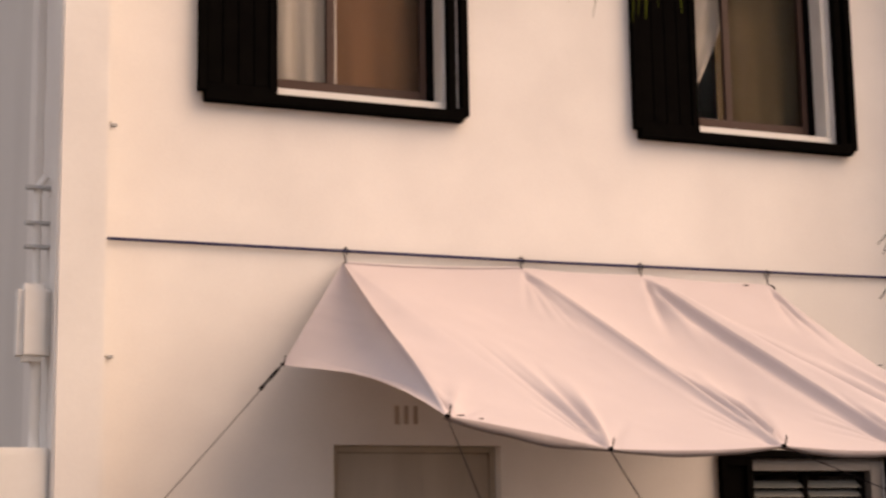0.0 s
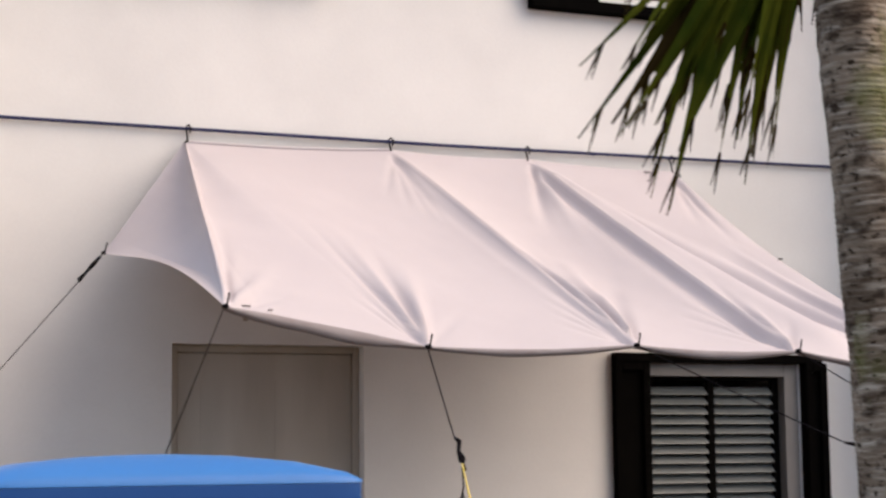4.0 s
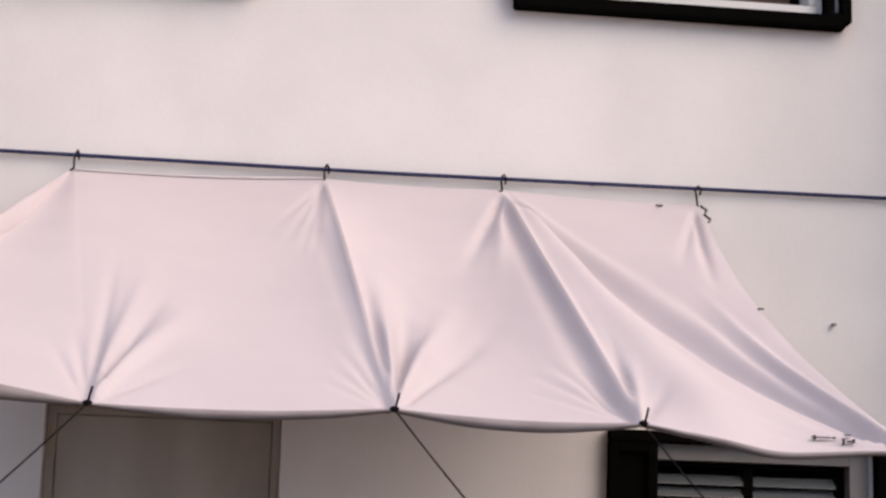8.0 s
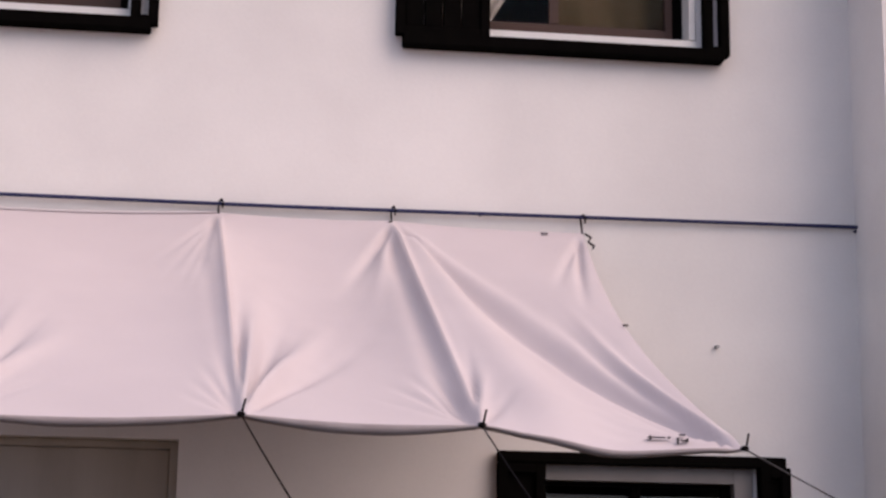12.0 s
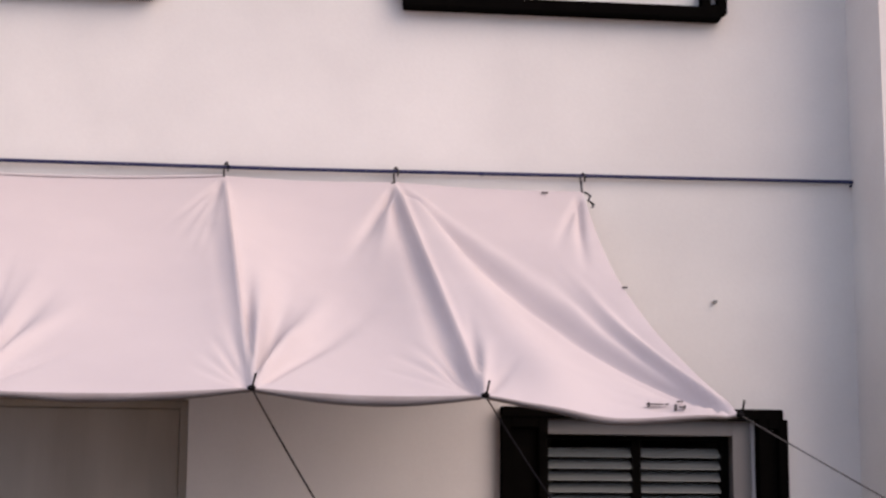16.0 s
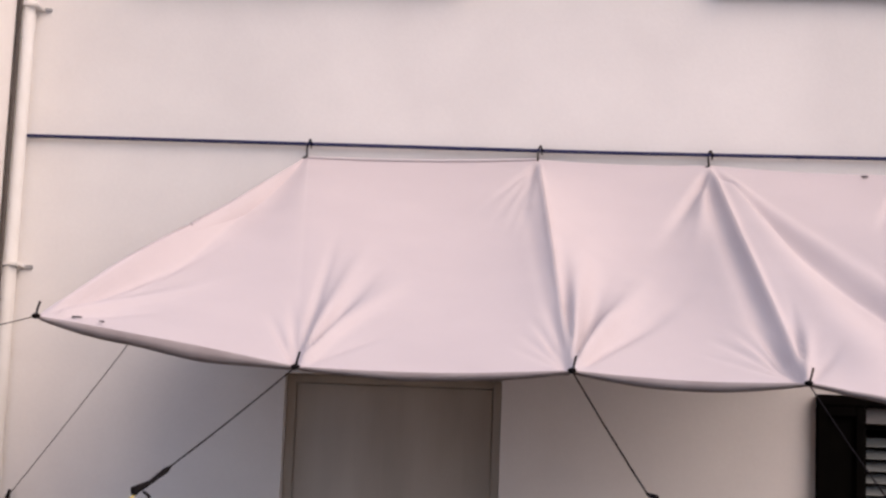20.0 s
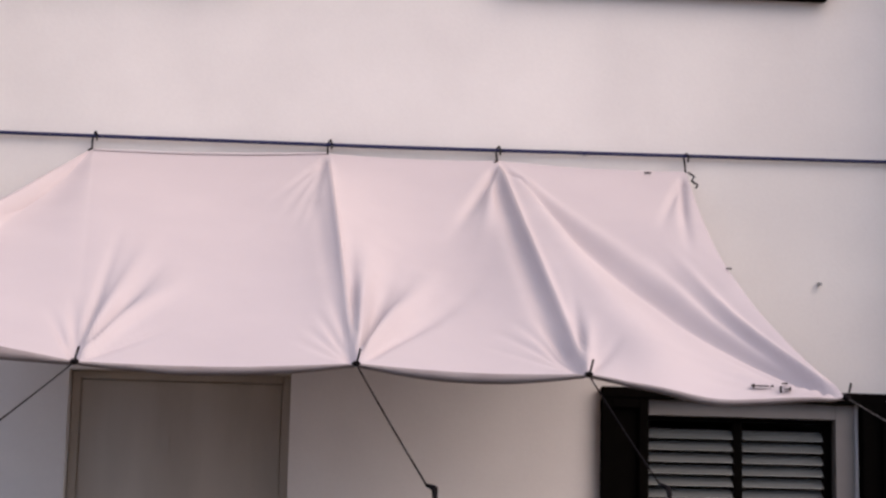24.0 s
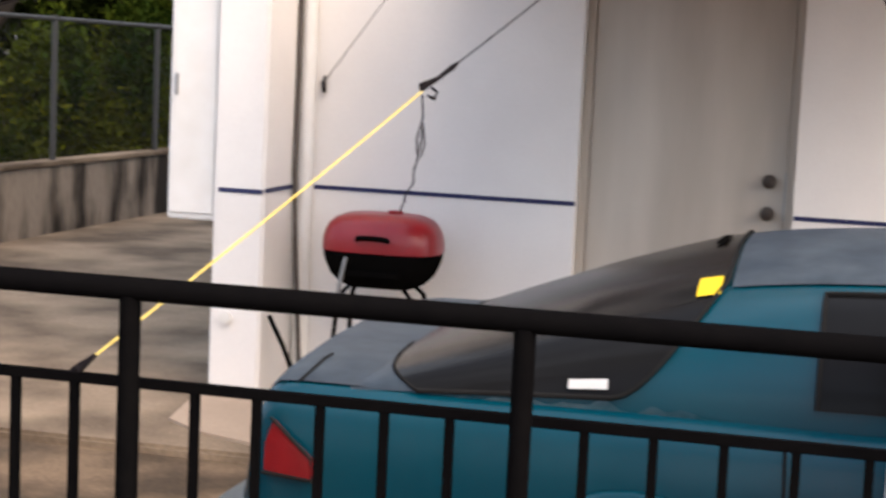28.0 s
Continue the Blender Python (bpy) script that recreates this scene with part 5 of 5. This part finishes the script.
def leaf_object(name, blobs, count, size, seed, mat, parent=None):
    me = bpy.data.meshes.new(name)
    v, f = leaves(blobs, count, size, seed)
    me.from_pydata(v, [], f)
    me.materials.append(mat)
    ob = new(name, me)
    if parent:
        ob.parent = parent
        ob.matrix_parent_inverse = parent.matrix_basis.inverted()
    return ob


def tree(x, y, height, blobs, seed, mat, label):
    t = empty("tree", (x, y, LOT_Z), label, "tree")
    r = random.Random(seed)
    bm = tube([(x, y, LOT_Z), (x + 0.06, y, height * 0.3), (x - 0.05, y + 0.1, height * 0.6), (x, y, height * 0.85)], [0.16, 0.13, 0.09, 0.03], 10)
    for b in blobs:
        z0 = height * r.uniform(0.25, 0.55)
        tube([(x, y, z0), (x + (b[0] - x) * 0.5, y + (b[1] - y) * 0.5, (z0 + b[2]) / 2 + 0.1), (b[0], b[1], b[2])], [0.07, 0.045, 0.012], 7, bm)
    part("trunk", bm, WOOD, t, smooth=True)
    leaf_object("crown", blobs, 16000, 0.085, seed, mat, t)
    return t


near_tree = tree(-8.2, 9.0, 5.2, [(-8.2, 9.0, 4.9, 1.0, 1.0, 0.8), (-7.5, 8.8, 4.0, 0.8, 0.8, 0.6), (-9.0, 9.2, 4.0, 1.1, 1.0, 0.9), (-7.8, 9.3, 3.1, 1.0, 1.0, 0.7), (-7.0, 8.9, 3.4, 0.5, 0.6, 0.35), (-7.0, 9.2, 4.35, 0.42, 0.5, 0.25), (-7.5, 9.4, 2.5, 0.9, 0.9, 0.6), (-9.0, 8.5, 2.6, 1.0, 1.0, 0.8), (-8.2, 8.6, 5.9, 0.55, 0.5, 0.5), (-6.95, 9.0, 3.75, 0.5, 0.5, 0.42), (-6.9, 9.0, 2.55, 0.38, 0.4, 0.26), (-7.0, 9.0, 2.05, 0.5, 0.5, 0.5)], 11, LEAF_SHADED, "dark leafy tree behind the wire fence")
leaf_object("bough", [(-6.15, 9.0, 4.05, 0.32, 0.4, 0.26), (-5.85, 9.1, 3.92, 0.24, 0.3, 0.12), (-5.84, 9.0, 4.22, 0.16, 0.2, 0.08), (-6.30, 9.0, 5.28, 0.36, 0.4, 0.18), (-6.05, 9.0, 5.40, 0.16, 0.2, 0.07), (-6.02, 9.1, 3.25, 0.26, 0.3, 0.18), (-6.55, 9.0, 4.65, 0.36, 0.4, 0.42), (-6.45, 9.0, 3.65, 0.38, 0.4, 0.40)], 2600, 0.075, 31, LEAF_MID, near_tree)
tree(-10.6, 12.5, 5.5, [(-10.6, 12.5, 4.6, 1.4, 1.3, 1.1), (-11.7, 12.0, 3.4, 1.3, 1.2, 1.0), (-9.7, 12.8, 2.4, 1.1, 1.2, 0.7), (-10.6, 12.2, 2.2, 1.4, 1.3, 0.9)], 12, LEAF_SHADED, "dark leafy tree far behind the fence")
und = leaf_object("undergrowth", [(-6.4, 5.2, 0.5, 0.9, 1.2, 0.6), (-6.6, 7.4, 0.6, 1.0, 1.4, 0.7), (-6.5, 9.6, 0.6, 0.9, 1.5, 0.6), (-6.2, 3.4, 0.4, 0.7, 1.1, 0.5), (-7.2, 11.5, 0.9, 1.3, 1.3, 0.9), (-6.6, 1.2, 0.4, 0.9, 1.2, 0.5)], 20000, 0.055, 21, LEAF)
tagged(und, "yellow-green low bushes behind the wire fence", "bushes", kind="stuff")
sap = leaf_object("shrubs", [(-6.3, 7.2, 1.2, 0.40, 0.5, 0.65), (-6.1, 8.6, 1.35, 0.35, 0.4, 0.75), (-6.8, 6.1, 1.1, 0.4, 0.5, 0.5), (-6.4, 10.6, 1.3, 0.5, 0.6, 0.7), (-6.1, 9.2, 1.9, 0.26, 0.4, 0.3)], 11000, 0.055, 22, LEAF_MID)
tagged(sap, "taller green shrubs behind the wire fence", "shrubs", kind="stuff")
wood = leaf_object("far_woods", [(-12.5 + 1.9 * i, 15.5 + (i % 2), 0.9 + 0.25 * (i % 3), 1.5, 1.0, 1.5) for i in range(5)], 14000, 0.12, 23, LEAF_SHADED)
tagged(wood, "dark band of trees in the distance", "trees", kind="stuff")
pl = leaf_object("porch_plants", [(5.33, -0.10, 1.80, 0.13, 0.10, 0.13), (5.00, -0.12, 1.56, 0.13, 0.10, 0.10), (5.22, -0.12, 1.22, 0.24, 0.14, 0.16), (5.15, -0.10, 0.7, 0.22, 0.14, 0.5)], 1500, 0.05, 24, LEAF)
tagged(pl, "green climbing plants beside the dark doorway", "plants", kind="stuff")

# ---- far apartment house ----
apt = empty("apartment_building", (-16.0, 30.0, LOT_Z), "white three-storey apartment house with balconies", "building")
part("wall", pierced_wall(-24.0, -10.0, LOT_Z, 7.84, 32.5, 32.9, [(-14.95, -14.30, 5.6, 7.65), (-14.85, -14.10, 2.9, 5.18), (-17.3, -16.3, 5.6, 7.5), (-17.3, -16.3, 2.9, 5.0)]), PLASTER, apt)
part("side_wall", box(-10.0, -9.6, 30.0, 40.0, LOT_Z, 8.2), PLASTER, apt)
# black slab behind the window holes, added as the darkness of the rooms
part("black_backing", box(-23.0, -10.0, 34.0, 34.2, LOT_Z, 8.2), BLACK_PAINT, apt)
part("roof", box(-24.2, -9.5, 29.7, 40.0, 7.85, 8.3, 0.02), PLASTER, apt)
for z in (5.25, 2.5):
    bal = part("balcony", box(-18.5, -13.2, 29.9, 32.49, z, z + 0.28, 0.02), PLASTER, apt)
    part("hand_rail", box(-18.5, -13.2, 29.9, 29.97, z + 1.12, z + 1.2), TRIM_WHITE, bal)
    for i in range(36):
        part("baluster", box(-18.45 + i * 0.15, -18.39 + i * 0.15, 29.91, 29.96, z + 0.28, z + 1.12), TRIM_WHITE, bal)
for x0, x1, z0, z1 in ((-14.95, -14.30, 5.6, 7.65), (-14.85, -14.10, 2.9, 5.18), (-17.3, -16.3, 5.6, 7.5), (-17.3, -16.3, 2.9, 5.0)):
    wn_ = part("window", box(x0, x1, 32.65, 32.7, z0, z1), CAR_GLASS, apt, "dark window")
    part("frame", box(x0, x0 + 0.05, 32.6, 32.649, z0, z1), BROWN_ALU, wn_)
